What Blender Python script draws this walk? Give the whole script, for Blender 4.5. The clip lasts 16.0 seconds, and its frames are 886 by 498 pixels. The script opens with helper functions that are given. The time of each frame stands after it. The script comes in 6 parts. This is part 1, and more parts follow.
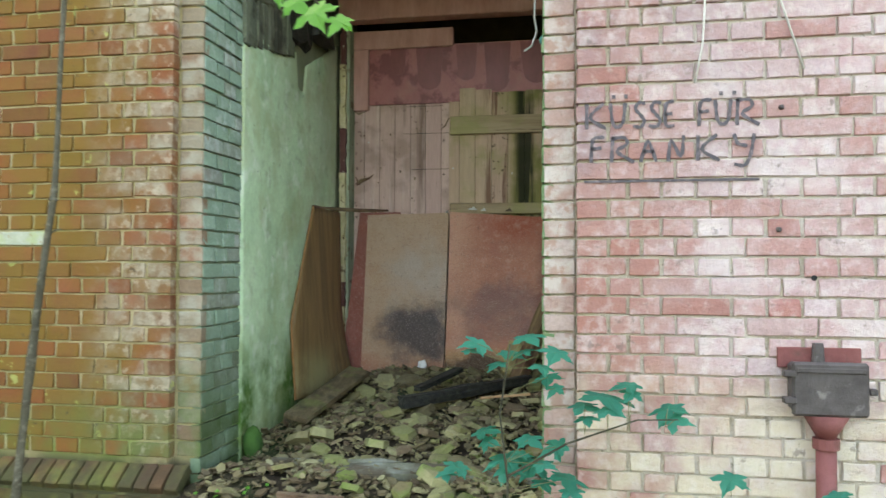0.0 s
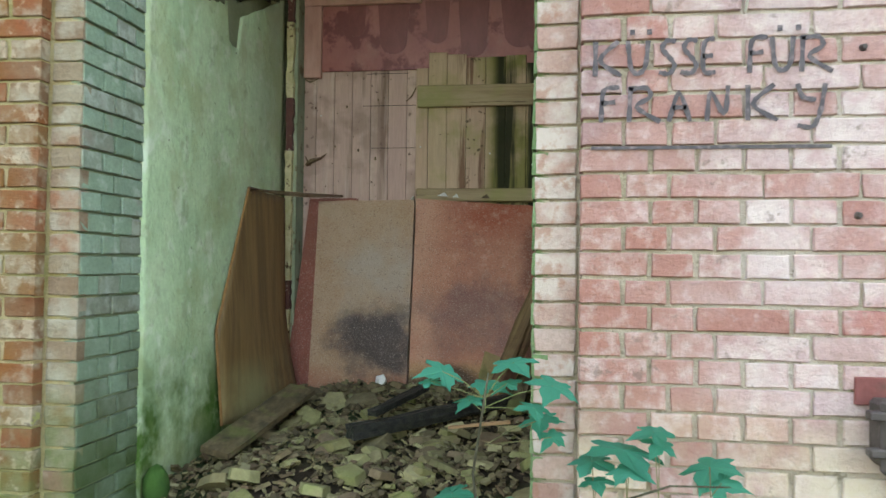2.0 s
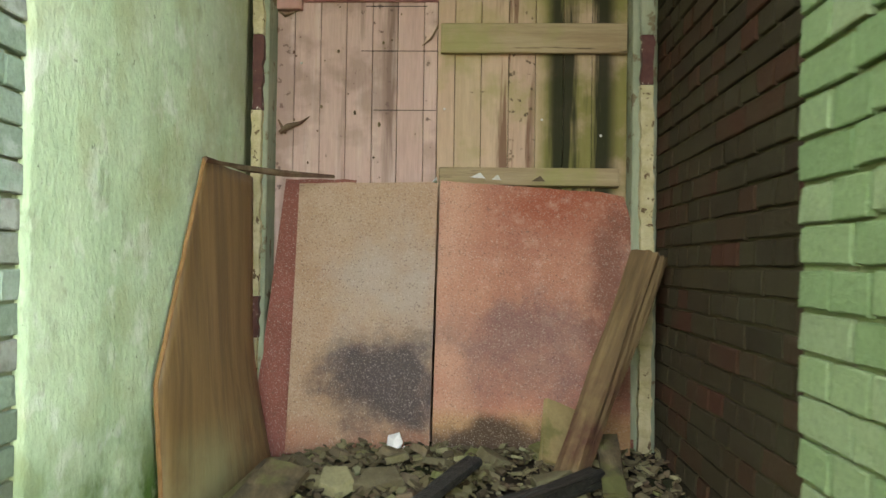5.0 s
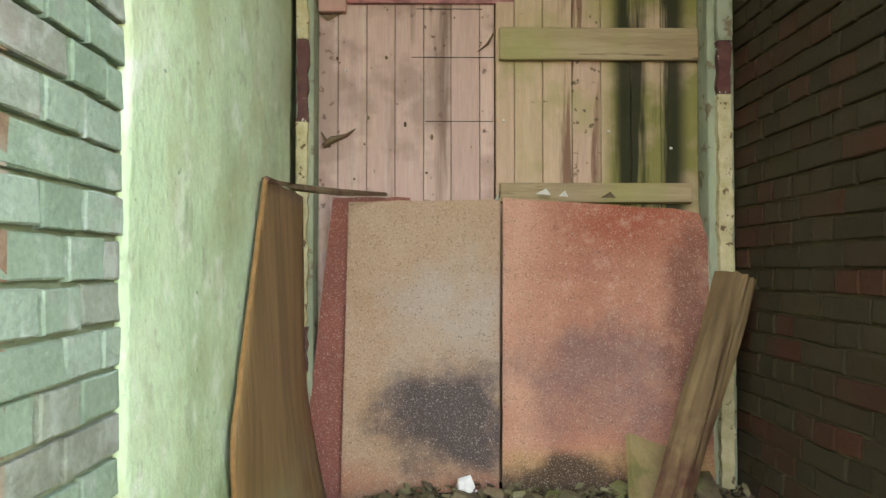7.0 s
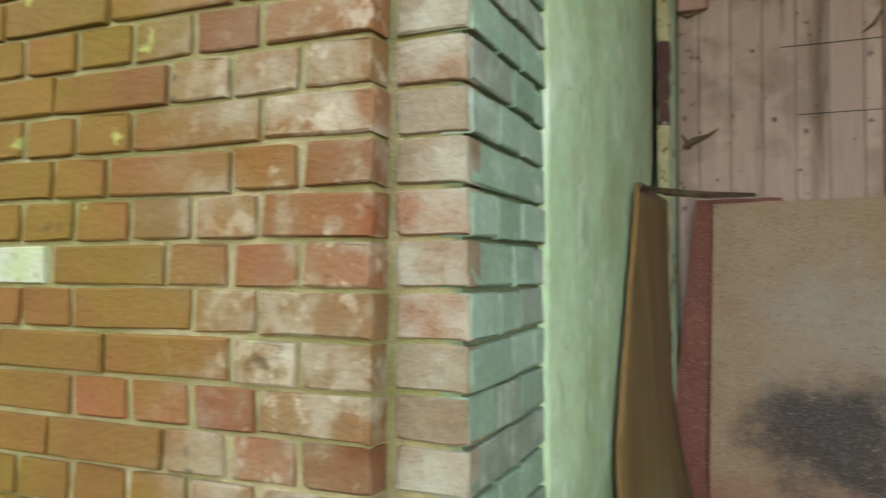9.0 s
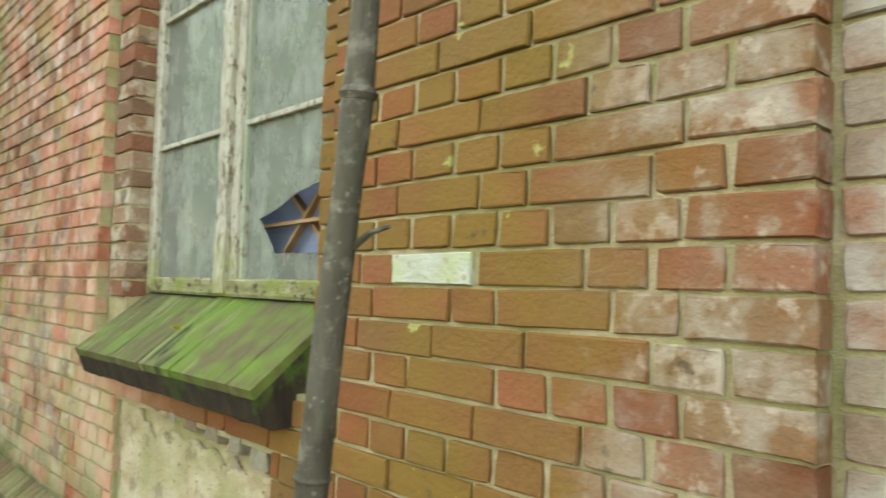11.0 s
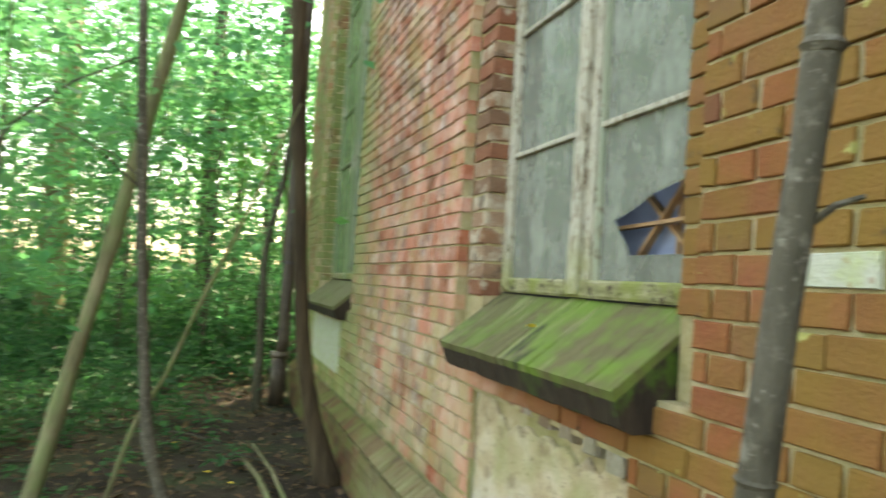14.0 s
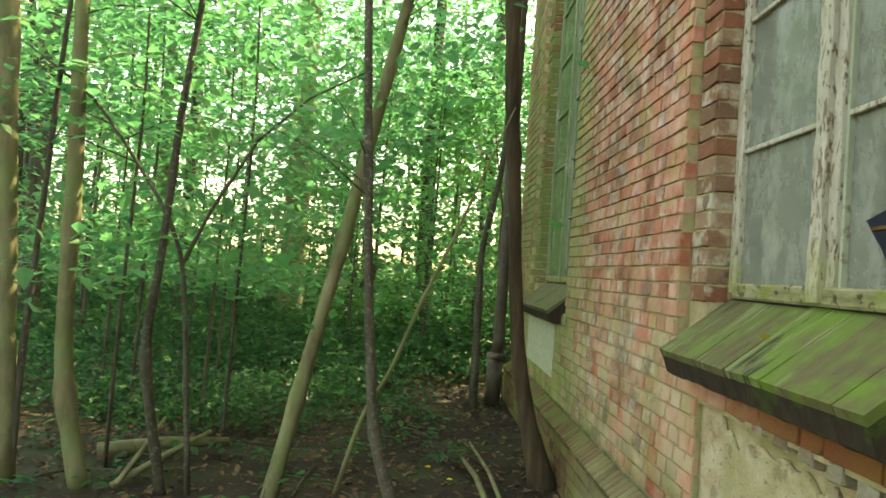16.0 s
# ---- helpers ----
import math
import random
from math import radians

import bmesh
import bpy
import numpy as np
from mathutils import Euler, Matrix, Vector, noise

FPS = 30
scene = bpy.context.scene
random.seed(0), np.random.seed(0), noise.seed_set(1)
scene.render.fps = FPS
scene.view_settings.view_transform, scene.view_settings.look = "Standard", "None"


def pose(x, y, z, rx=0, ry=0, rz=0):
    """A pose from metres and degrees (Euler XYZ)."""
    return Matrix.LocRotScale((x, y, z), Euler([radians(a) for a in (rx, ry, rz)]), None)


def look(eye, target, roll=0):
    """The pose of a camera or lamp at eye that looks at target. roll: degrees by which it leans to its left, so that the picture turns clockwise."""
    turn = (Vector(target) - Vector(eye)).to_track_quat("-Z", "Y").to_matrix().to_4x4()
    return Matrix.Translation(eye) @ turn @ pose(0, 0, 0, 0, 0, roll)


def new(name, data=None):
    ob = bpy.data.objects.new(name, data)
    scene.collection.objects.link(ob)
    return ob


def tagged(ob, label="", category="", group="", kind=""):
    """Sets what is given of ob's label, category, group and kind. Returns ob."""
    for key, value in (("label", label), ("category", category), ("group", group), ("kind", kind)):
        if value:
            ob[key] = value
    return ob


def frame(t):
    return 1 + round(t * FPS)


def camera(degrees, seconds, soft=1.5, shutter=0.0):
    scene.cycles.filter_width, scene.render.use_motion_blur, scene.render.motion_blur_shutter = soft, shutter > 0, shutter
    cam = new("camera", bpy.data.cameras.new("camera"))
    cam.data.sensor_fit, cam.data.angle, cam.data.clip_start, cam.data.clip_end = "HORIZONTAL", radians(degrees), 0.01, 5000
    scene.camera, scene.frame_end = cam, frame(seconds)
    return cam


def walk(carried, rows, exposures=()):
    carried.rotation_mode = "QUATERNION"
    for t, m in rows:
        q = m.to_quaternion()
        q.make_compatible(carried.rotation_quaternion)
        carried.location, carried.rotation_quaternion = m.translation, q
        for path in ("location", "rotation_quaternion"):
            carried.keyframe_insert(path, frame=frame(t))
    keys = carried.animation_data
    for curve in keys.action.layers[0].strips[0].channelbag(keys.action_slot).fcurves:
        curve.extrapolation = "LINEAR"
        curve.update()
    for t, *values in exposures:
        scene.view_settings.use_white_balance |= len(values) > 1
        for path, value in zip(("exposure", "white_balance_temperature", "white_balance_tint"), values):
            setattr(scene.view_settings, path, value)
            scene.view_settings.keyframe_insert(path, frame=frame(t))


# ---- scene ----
import itertools

cam = camera(60.9, 16.0, shutter=0.5)

PATH = [
    (0, (1.891, -3.281, 1.4), (1.539, -1.313, 1.453), 0.2),
    (0.5, (1.938, -3.064, 1.406), (1.61, -1.092, 1.449), 0.2),
    (1, (1.895, -2.879, 1.401), (1.553, -0.909, 1.45), 0.4),
    (1.5, (1.825, -2.677, 1.409), (1.514, -0.702, 1.453), 0.6),
    (2, (1.802, -2.431, 1.4), (1.517, -0.452, 1.446), 0.7),
    (2.5, (1.7, -2.158, 1.404), (1.418, -0.178, 1.446), 0.8),
    (3, (1.503, -1.901, 1.393), (1.309, 0.089, 1.433), 0.8),
    (3.5, (1.398, -1.67, 1.39), (1.235, 0.323, 1.432), 0.7),
    (4, (1.368, -1.467, 1.415), (1.213, 0.527, 1.451), 0.5),
    (4.2, (1.343, -1.412, 1.414), (1.185, 0.582, 1.453), 0.8),
    (6.3, (0.758, -0.879, 1.516), (0.798, 1.12, 1.564), 0.1),
    (6.5, (0.735, -0.883, 1.517), (0.766, 1.116, 1.571), 0.1),
    (7, (0.693, -0.904, 1.527), (0.719, 1.096, 1.581), 0.0),
    (7.5, (0.66, -0.911, 1.527), (0.684, 1.088, 1.579), -0.0),
    (8, (0.595, -0.927, 1.537), (0.377, 1.06, 1.589), 0.2),
    (8.5, (0.556, -0.955, 1.532), (0.044, 0.978, 1.59), 0.1),
    (9, (0.526, -0.98, 1.534), (-0.254, 0.861, 1.593), 0.2),
    (9.5, (0.502, -1.005, 1.539), (-0.527, 0.709, 1.599), 0.5),
    (10, (0.475, -1.034, 1.537), (-0.744, 0.55, 1.602), 0.4),
    (10.2, (0.459, -1.038, 1.531), (-0.814, 0.502, 1.604), 0.5),
    (12.3, (0.406, -1.087, 1.472), (-1.313, -0.071, 1.591), 3.2),
    (12.5, (0.41, -1.087, 1.473), (-1.321, -0.092, 1.589), 3.2),
    (13, (0.414, -1.086, 1.474), (-1.322, -0.101, 1.588), 3.2),
    (13.5, (0.378, -1.121, 1.47), (-1.421, -0.254, 1.575), 3.4),
    (14, (0.342, -1.113, 1.47), (-1.566, -0.52, 1.563), 3.7),
    (14.5, (0.322, -1.107, 1.47), (-1.659, -0.847, 1.544), 4.1),
    (15, (0.317, -1.078, 1.468), (-1.678, -0.952, 1.536), 4.3),
    (15.5, (0.314, -1.092, 1.47), (-1.683, -1.001, 1.536), 4.3),
    (16, (0.311, -1.111, 1.479), (-1.688, -1.072, 1.539), 4.1),
]
walk(cam, [(t, look(eye, target, roll)) for t, eye, target, roll in PATH],
     [(0.0, 3.52, 8900, 11), (2.5, 3.5, 9500, 11), (4.2, 4.05, 10900, 14), (6.3, 4.38, 10400, 20), (7.6, 4.38, 10400, 20), (8.6, 3.82, 10200, 14),
      (9.5, 3.58, 10100, 11), (10.2, 3.62, 10100, 12), (12.3, 3.52, 9700, 15), (14.0, 3.42, 9300, 13), (15.0, 3.15, 8800, 12), (16.0, 3.05, 10700, 8)])

# ---- daylight: high summer sun from behind the building, sky from above the clearing ----
SUN_AZ, SUN_EL = 133.0, 50.0
world = bpy.data.worlds.new("sky")
scene.world = world
world.use_nodes = True
wn = world.node_tree
sky = wn.nodes.new("ShaderNodeTexSky")
sky.sky_type = 'NISHITA'
sky.sun_disc = False
sky.sun_elevation = radians(SUN_EL)
sky.sun_rotation = radians(90 - SUN_AZ)
sky.air_density, sky.dust_density = 1.0, 2.5
wn.links.new(sky.outputs[0], wn.nodes["Background"].inputs[0])
wn.nodes["Background"].inputs[1].default_value = 0.15
sun = new("sun", bpy.data.lights.new("sun", 'SUN'))
sun.data.energy, sun.data.angle, sun.data.color = 3.0, radians(0.6), (1.0, 0.95, 0.86)
sd = Vector((math.cos(radians(SUN_AZ)) * math.cos(radians(SUN_EL)), math.sin(radians(SUN_AZ)) * math.cos(radians(SUN_EL)), math.sin(radians(SUN_EL))))
sun.matrix_world = look(sd * 40, (0, 0, 0))

# ---- materials ----


def ramp_node(nt, cols, lo=0.3, hi=0.7):
    r = nt.nodes.new("ShaderNodeValToRGB")
    el = r.color_ramp.elements
    n = len(cols)
    while len(el) < n:
        el.new(0.5)
    for i, c in enumerate(cols):
        el[i].position = lo + (hi - lo) * i / max(1, n - 1)
        el[i].color = (*c, 1)
    return r


def surf(name, cols, scale=6.0, rough=0.85, bump=0.3, bscale=70.0, stretch=(1, 1, 1), metal=0.0, rnd="", rcols=None,
         stains=(), local=False, lo=0.3, hi=0.7, gloss=0.0, thin=None, grain=0.25):
    """A weathered surface: colour by noise, a second finer grain, random colour by piece, stains with their own noise shape."""
    m = bpy.data.materials.new(name)
    m.use_nodes = True
    nt = m.node_tree
    N, L = nt.nodes, nt.links
    bsdf = N["Principled BSDF"]
    if local:
        pos = N.new("ShaderNodeTexCoord").outputs["Object"]
    else:
        pos = N.new("ShaderNodeNewGeometry").outputs["Position"]
    sc = N.new("ShaderNodeVectorMath")
    sc.operation = 'MULTIPLY'
    sc.inputs[1].default_value = stretch
    L.new(pos, sc.inputs[0])
    base_vec = sc.outputs[0]
    rand = None
    if rnd == "object":
        rand = N.new("ShaderNodeObjectInfo").outputs["Random"]
    elif rnd == "island":
        rand = N.new("ShaderNodeNewGeometry").outputs["Random Per Island"]

    def tex(s, detail=6.0, vec=base_vec, r=0.6):
        t = N.new("ShaderNodeTexNoise")
        t.inputs["Scale"].default_value = s
        t.inputs["Detail"].default_value = detail
        t.inputs["Roughness"].default_value = r
        L.new(vec, t.inputs["Vector"])
        return t.outputs[0]

    def mix(a, b, f, kind='MIX'):
        x = N.new("ShaderNodeMix")
        x.data_type, x.blend_type = 'RGBA', kind
        L.new(a, x.inputs[6])
        if isinstance(b, tuple):
            x.inputs[7].default_value = (*b, 1)
        else:
            L.new(b, x.inputs[7])
        if isinstance(f, float):
            x.inputs[0].default_value = f
        else:
            L.new(f, x.inputs[0])
        return x.outputs[2]

    n1 = tex(scale)
    r1 = ramp_node(nt, cols, lo, hi)
    L.new(n1, r1.inputs[0])
    col = r1.outputs[0]
    if rand is not None and rcols:
        rr = ramp_node(nt, rcols, 0.0, 1.0)
        L.new(rand, rr.inputs[0])
        col = mix(col, rr.outputs[0], 0.74)
    fine = tex(bscale, 5.0, r=0.7)
    g = ramp_node(nt, [(0.45, 0.45, 0.45), (1.0, 1.0, 1.0)], 0.3, 0.68)
    L.new(fine, g.inputs[0])
    col = mix(col, g.outputs[0], grain, 'MULTIPLY')
    for st in stains:
        c, s, a, b, amt = st[:5]
        sm = tex(s, 5.0, vec=pos if len(st) < 7 else base_vec)
        mr = N.new("ShaderNodeMapRange")
        mr.inputs[1].default_value, mr.inputs[2].default_value = a, b
        mr.inputs[4].default_value = amt
        src = sm
        if rand is not None:
            ad = N.new("ShaderNodeMath")
            ad.operation = 'MULTIPLY_ADD'
            L.new(rand, ad.inputs[0])
            ad.inputs[1].default_value = 0.16
            sb = N.new("ShaderNodeMath")
            sb.operation = 'ADD'
            L.new(sm, sb.inputs[0])
            sb.inputs[1].default_value = -0.08
            L.new(sb.outputs[0], ad.inputs[2])
            src = ad.outputs[0]
        L.new(src, mr.inputs[0])
        f = mr.outputs[0]
        zones = st[5] if len(st) > 5 else ()
        if zones:
            sp = N.new("ShaderNodeSeparateXYZ")
            L.new(pos, sp.inputs[0])
            for zone in zones:
                if len(zone) == 5:
                    # an oval blot: centre and radii on the x-z plane
                    _, cx, cz, rx, rz = zone
                    dv = N.new("ShaderNodeVectorMath")
                    dv.operation = 'MULTIPLY_ADD'
                    L.new(pos, dv.inputs[0])
                    dv.inputs[1].default_value = (1 / rx, 0, 1 / rz)
                    dv.inputs[2].default_value = (-cx / rx, 0, -cz / rz)
                    ln = N.new("ShaderNodeVectorMath")
                    ln.operation = 'LENGTH'
                    L.new(dv.outputs[0], ln.inputs[0])
                    zr = N.new("ShaderNodeMapRange")
                    zr.interpolation_type = 'SMOOTHSTEP'
                    zr.inputs[1].default_value, zr.inputs[2].default_value = 0.45, 1.15
                    zr.inputs[3].default_value, zr.inputs[4].default_value = 1.0, 0.0
                    wob = N.new("ShaderNodeMath")
                    wob.operation = 'MULTIPLY_ADD'
                    L.new(tex(7.0, 6.0, vec=pos), wob.inputs[0])
                    wob.inputs[1].default_value = 1.5
                    L.new(ln.outputs["Value"], wob.inputs[2])
                    ws = N.new("ShaderNodeMath")
                    ws.operation = 'SUBTRACT'
                    L.new(wob.outputs[0], ws.inputs[0])
                    ws.inputs[1].default_value = 0.75
                    L.new(ws.outputs[0], zr.inputs[0])
                    mu = N.new("ShaderNodeMath")
                    mu.operation = 'MULTIPLY'
                    L.new(f, mu.inputs[0])
                    L.new(zr.outputs[0], mu.inputs[1])
                    f = mu.outputs[0]
                    continue
                ax, p, q = zone
                zr = N.new("ShaderNodeMapRange")
                zr.interpolation_type = 'SMOOTHSTEP'
                zr.inputs[1].default_value, zr.inputs[2].default_value = min(p, q), max(p, q)
                if p > q:
                    zr.inputs[3].default_value, zr.inputs[4].default_value = 1.0, 0.0
                L.new(sp.outputs["xyz".index(ax)], zr.inputs[0])
                mu = N.new("ShaderNodeMath")
                mu.operation = 'MULTIPLY'
                L.new(f, mu.inputs[0])
                L.new(zr.outputs[0], mu.inputs[1])
                f = mu.outputs[0]
        col = mix(col, c, f)
    L.new(col, bsdf.inputs["Base Color"])
    bsdf.inputs["Roughness"].default_value = rough
    bsdf.inputs["Metallic"].default_value = metal
    bsdf.inputs["Specular IOR Level"].default_value = 0.25 + gloss
    if bump:
        b1 = N.new("ShaderNodeBump")
        b1.inputs["Strength"].default_value = bump
        b1.inputs["Distance"].default_value = 0.009
        ad = N.new("ShaderNodeMath")
        ad.operation = 'ADD'
        L.new(fine, ad.inputs[0])
        L.new(tex(bscale * 0.23, 4.0), ad.inputs[1])
        L.new(ad.outputs[0], b1.inputs["Height"])
        L.new(b1.outputs[0], bsdf.inputs["Normal"])
    if thin is not None:
        tr = N.new("ShaderNodeBsdfTranslucent")
        tc = mix(col, thin, 0.6)
        L.new(tc, tr.inputs[0])
        ms = N.new("ShaderNodeMixShader")
        ms.inputs[0].default_value = 0.45
        L.new(bsdf.outputs[0], ms.inputs[1])
        L.new(tr.outputs[0], ms.inputs[2])
        L.new(ms.outputs[0], N["Material Output"].inputs[0])
    return m


MOSS = (0.10, 0.20, 0.02)


def brick_pair(name, **k):
    return surf(name, rnd="object", **k), surf(name + "_far", rnd="island", **k)


M_BRICK_L = brick_pair("brick_orange", cols=[(0.17, 0.065, 0.022), (0.25, 0.095, 0.03), (0.22, 0.115, 0.03)], scale=9, bscale=75, bump=0.6, grain=0.5,
                       rcols=[(0.13, 0.05, 0.024), (0.28, 0.066, 0.028), (0.22, 0.08, 0.03), (0.19, 0.088, 0.028), (0.30, 0.08, 0.042), (0.15, 0.066, 0.042), (0.24, 0.088, 0.032), (0.20, 0.075, 0.026)],
                       stains=[((0.175, 0.112, 0.016), 2.2, 0.34, 0.58, 0.68, (("x", -1.9, -1.1), ("x", 0.05, -0.3))),
                               ((0.23, 0.17, 0.105), 4.0, 0.36, 0.6, 0.6, (("x", -0.5, -0.15),)), ((0.38, 0.345, 0.26), 8.0, 0.47, 0.64, 0.65, (("x", -0.5, -0.1),)),
                               ((0.53, 0.205, 0.125), 2.0, 0.36, 0.54, 0.8, (("x", -1.8, -2.9),)), ((0.62, 0.49, 0.38), 7.0, 0.42, 0.72, 0.6, (("x", -1.8, -3.0),)), ((0.42, 0.385, 0.23), 3.0, 0.36, 0.60, 0.74, (("x", -2.2, -3.2), ("z", 1.65, 1.05))), ((0.30, 0.24, 0.08), 2.6, 0.50, 0.64, 0.6, (("x", -1.8, -3.2),)), ((0.07, 0.10, 0.025), 4.0, 0.35, 0.6, 0.85, (("z", 0.95, 0.6), ("x", -0.7, -0.2))),
                               ((0.44, 0.36, 0.26), 19.0, 0.55, 0.63, 0.6, (("x", -0.5, -0.1),)), ((0.36, 0.38, 0.12), 10.0, 0.68, 0.72, 0.75), ((0.10, 0.055, 0.045), 5.0, 0.52, 0.64, 0.65, (("x", -3.0, -3.4),)), ((0.56, 0.49, 0.42), 9.0, 0.57, 0.68, 0.5, (("x", -3.0, -3.4),)), ((0.20, 0.25, 0.075), 2.4, 0.30, 0.54, 0.85, (("x", -4.7, -5.6),)),
                               ((0.11, 0.13, 0.03), 3.5, 0.42, 0.62, 0.8, (("z", 0.9, 0.5),)), ((0.06, 0.04, 0.02), 9.0, 0.30, 0.52, 0.8, (("z", 0.53, 0.46),)), ((0.035, 0.03, 0.02), 22.0, 0.66, 0.74, 0.6)])
M_BRICK_R = brick_pair("brick_pink", cols=[(0.36, 0.17, 0.14), (0.46, 0.27, 0.24), (0.50, 0.36, 0.33)], scale=11, bscale=75, bump=0.7, grain=0.45,
                       rcols=[(0.34, 0.15, 0.12), (0.43, 0.23, 0.20), (0.50, 0.35, 0.33), (0.56, 0.44, 0.43), (0.40, 0.15, 0.12), (0.52, 0.38, 0.36), (0.58, 0.46, 0.42), (0.44, 0.28, 0.28)],
                       stains=[((0.32, 0.145, 0.11), 3.0, 0.26, 0.50, 0.82, (("x", 2.55, 2.12),)), ((0.56, 0.47, 0.45), 4.0, 0.44, 0.66, 0.65, (("x", 2.0, 2.5),)),
                               ((0.30, 0.22, 0.225), 3.0, 0.42, 0.62, 0.65, (("z", 1.55, 1.95), ("x", 2.9, 2.1))), ((0.40, 0.20, 0.19), 6.0, 0.52, 0.72, 0.6, (("x", 2.1, 2.6),)),
                               ((0.58, 0.52, 0.37), 3.5, 0.36, 0.58, 0.75, (("z", 1.10, 0.75),)), ((0.62, 0.55, 0.50), 22.0, 0.48, 0.72, 0.45), ((0.16, 0.12, 0.10), 20.0, 0.66, 0.73, 0.6)])
# Mossy plinth bricks; the last stain paints plant shade at the pier end.
M_BRICK_COP = brick_pair("brick_mossy_shaded", cols=[(0.10, 0.055, 0.026), (0.16, 0.085, 0.038)], scale=9, bscale=75, bump=0.8, grain=0.5,
                         rcols=[(0.08, 0.05, 0.025), (0.16, 0.07, 0.032), (0.12, 0.075, 0.032), (0.20, 0.085, 0.045), (0.14, 0.10, 0.045)],
                         stains=[((0.12, 0.14, 0.035), 3.0, 0.40, 0.58, 0.75), ((0.23, 0.22, 0.105), 2.5, 0.30, 0.60, 0.8, (("x", -1.4, -2.2), ("x", -4.8, -4.0))), ((0.035, 0.03, 0.018), 5.0, 0.42, 0.58, 0.7, (("x", -1.4, -0.7),))])
M_BRICK_REV = brick_pair("brick_reveal", cols=[(0.20, 0.07, 0.035), (0.28, 0.12, 0.06), (0.33, 0.22, 0.13)], scale=10, bscale=75, bump=0.9, grain=0.5,
                         rcols=[(0.20, 0.075, 0.04), (0.29, 0.10, 0.05), (0.16, 0.09, 0.05), (0.36, 0.24, 0.15), (0.24, 0.12, 0.06), (0.42, 0.33, 0.22)],
                         stains=[((0.46, 0.40, 0.29), 9.0, 0.54, 0.64, 0.75), ((0.06, 0.04, 0.025), 8.0, 0.60, 0.66, 0.7), ((0.15, 0.19, 0.055), 2.4, 0.28, 0.5, 0.9, (("x", -4.4, -5.4),))])
M_BRICK_JAMB = brick_pair("brick_pale", cols=[(0.36, 0.19, 0.15), (0.46, 0.35, 0.30)], scale=12, bscale=75, bump=0.6, grain=0.45,
                          rcols=[(0.37, 0.17, 0.13), (0.46, 0.36, 0.31), (0.42, 0.28, 0.23), (0.35, 0.19, 0.145), (0.48, 0.39, 0.34)], stains=[((0.50, 0.45, 0.39), 10.0, 0.46, 0.66, 0.7), ((0.30, 0.14, 0.09), 14.0, 0.58, 0.66, 0.6)])
M_BRICK_JL = brick_pair("brick_bloom", cols=[(0.20, 0.12, 0.07), (0.27, 0.205, 0.135), (0.33, 0.285, 0.205)], scale=12, bscale=75, bump=0.7, grain=0.5,
                        rcols=[(0.20, 0.105, 0.06), (0.28, 0.215, 0.14), (0.31, 0.27, 0.19), (0.25, 0.155, 0.095), (0.31, 0.125, 0.065)],
                        stains=[((0.38, 0.36, 0.28), 9.0, 0.48, 0.66, 0.65), ((0.07, 0.12, 0.03), 4.0, 0.33, 0.56, 0.88, (("z", 1.15, 0.6),))])
M_BRICK_G = brick_pair("brick_algae", cols=[(0.18, 0.27, 0.18), (0.28, 0.40, 0.28), (0.33, 0.46, 0.34)], scale=9, bscale=70, bump=0.8, grain=0.5,
                       rcols=[(0.18, 0.27, 0.19), (0.29, 0.42, 0.31), (0.24, 0.34, 0.25), (0.34, 0.46, 0.36), (0.27, 0.26, 0.22)],
                       stains=[((0.46, 0.52, 0.46), 12.0, 0.55, 0.68, 0.6), ((0.26, 0.20, 0.18), 8.0, 0.62, 0.72, 0.4), ((0.09, 0.125, 0.07), 2.0, 0.28, 0.55, 0.8, (("z", 1.50, 0.85),)), ((0.045, 0.085, 0.02), 3.0, 0.33, 0.58, 0.9, (("z", 1.10, 0.60),))])
M_BRICK_G2 = brick_pair("brick_green", cols=[(0.11, 0.20, 0.08), (0.18, 0.28, 0.125)], scale=9, bscale=70, bump=0.9, grain=0.5, rcols=[(0.12, 0.21, 0.09), (0.18, 0.27, 0.13), (0.21, 0.28, 0.155)])
# Recess side wall turned from the daylight: its shade is in these colours.
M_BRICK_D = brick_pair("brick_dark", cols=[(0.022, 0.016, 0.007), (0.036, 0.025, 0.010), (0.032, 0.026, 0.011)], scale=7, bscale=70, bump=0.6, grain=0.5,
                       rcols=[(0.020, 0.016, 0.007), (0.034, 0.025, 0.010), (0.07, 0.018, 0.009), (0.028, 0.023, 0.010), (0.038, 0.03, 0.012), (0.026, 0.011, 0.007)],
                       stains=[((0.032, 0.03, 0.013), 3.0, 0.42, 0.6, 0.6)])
M_MORTAR = surf("mortar", [(0.37, 0.285, 0.14), (0.51, 0.405, 0.23), (0.60, 0.50, 0.32)], 12, bump=1.0, bscale=110, grain=0.5,
                stains=[((0.20, 0.21, 0.06), 2.5, 0.4, 0.62, 0.6), ((0.19, 0.25, 0.16), 5, 0.1, 0.4, 0.92, (("x", 0.09, 0.116),)), (MOSS, 3, 0.36, 0.58, 0.75, (("z", 1.0, 0.4),)), ((0.055, 0.045, 0.025), 6, 0.25, 0.5, 0.9, (("z", 0.53, 0.46),))])
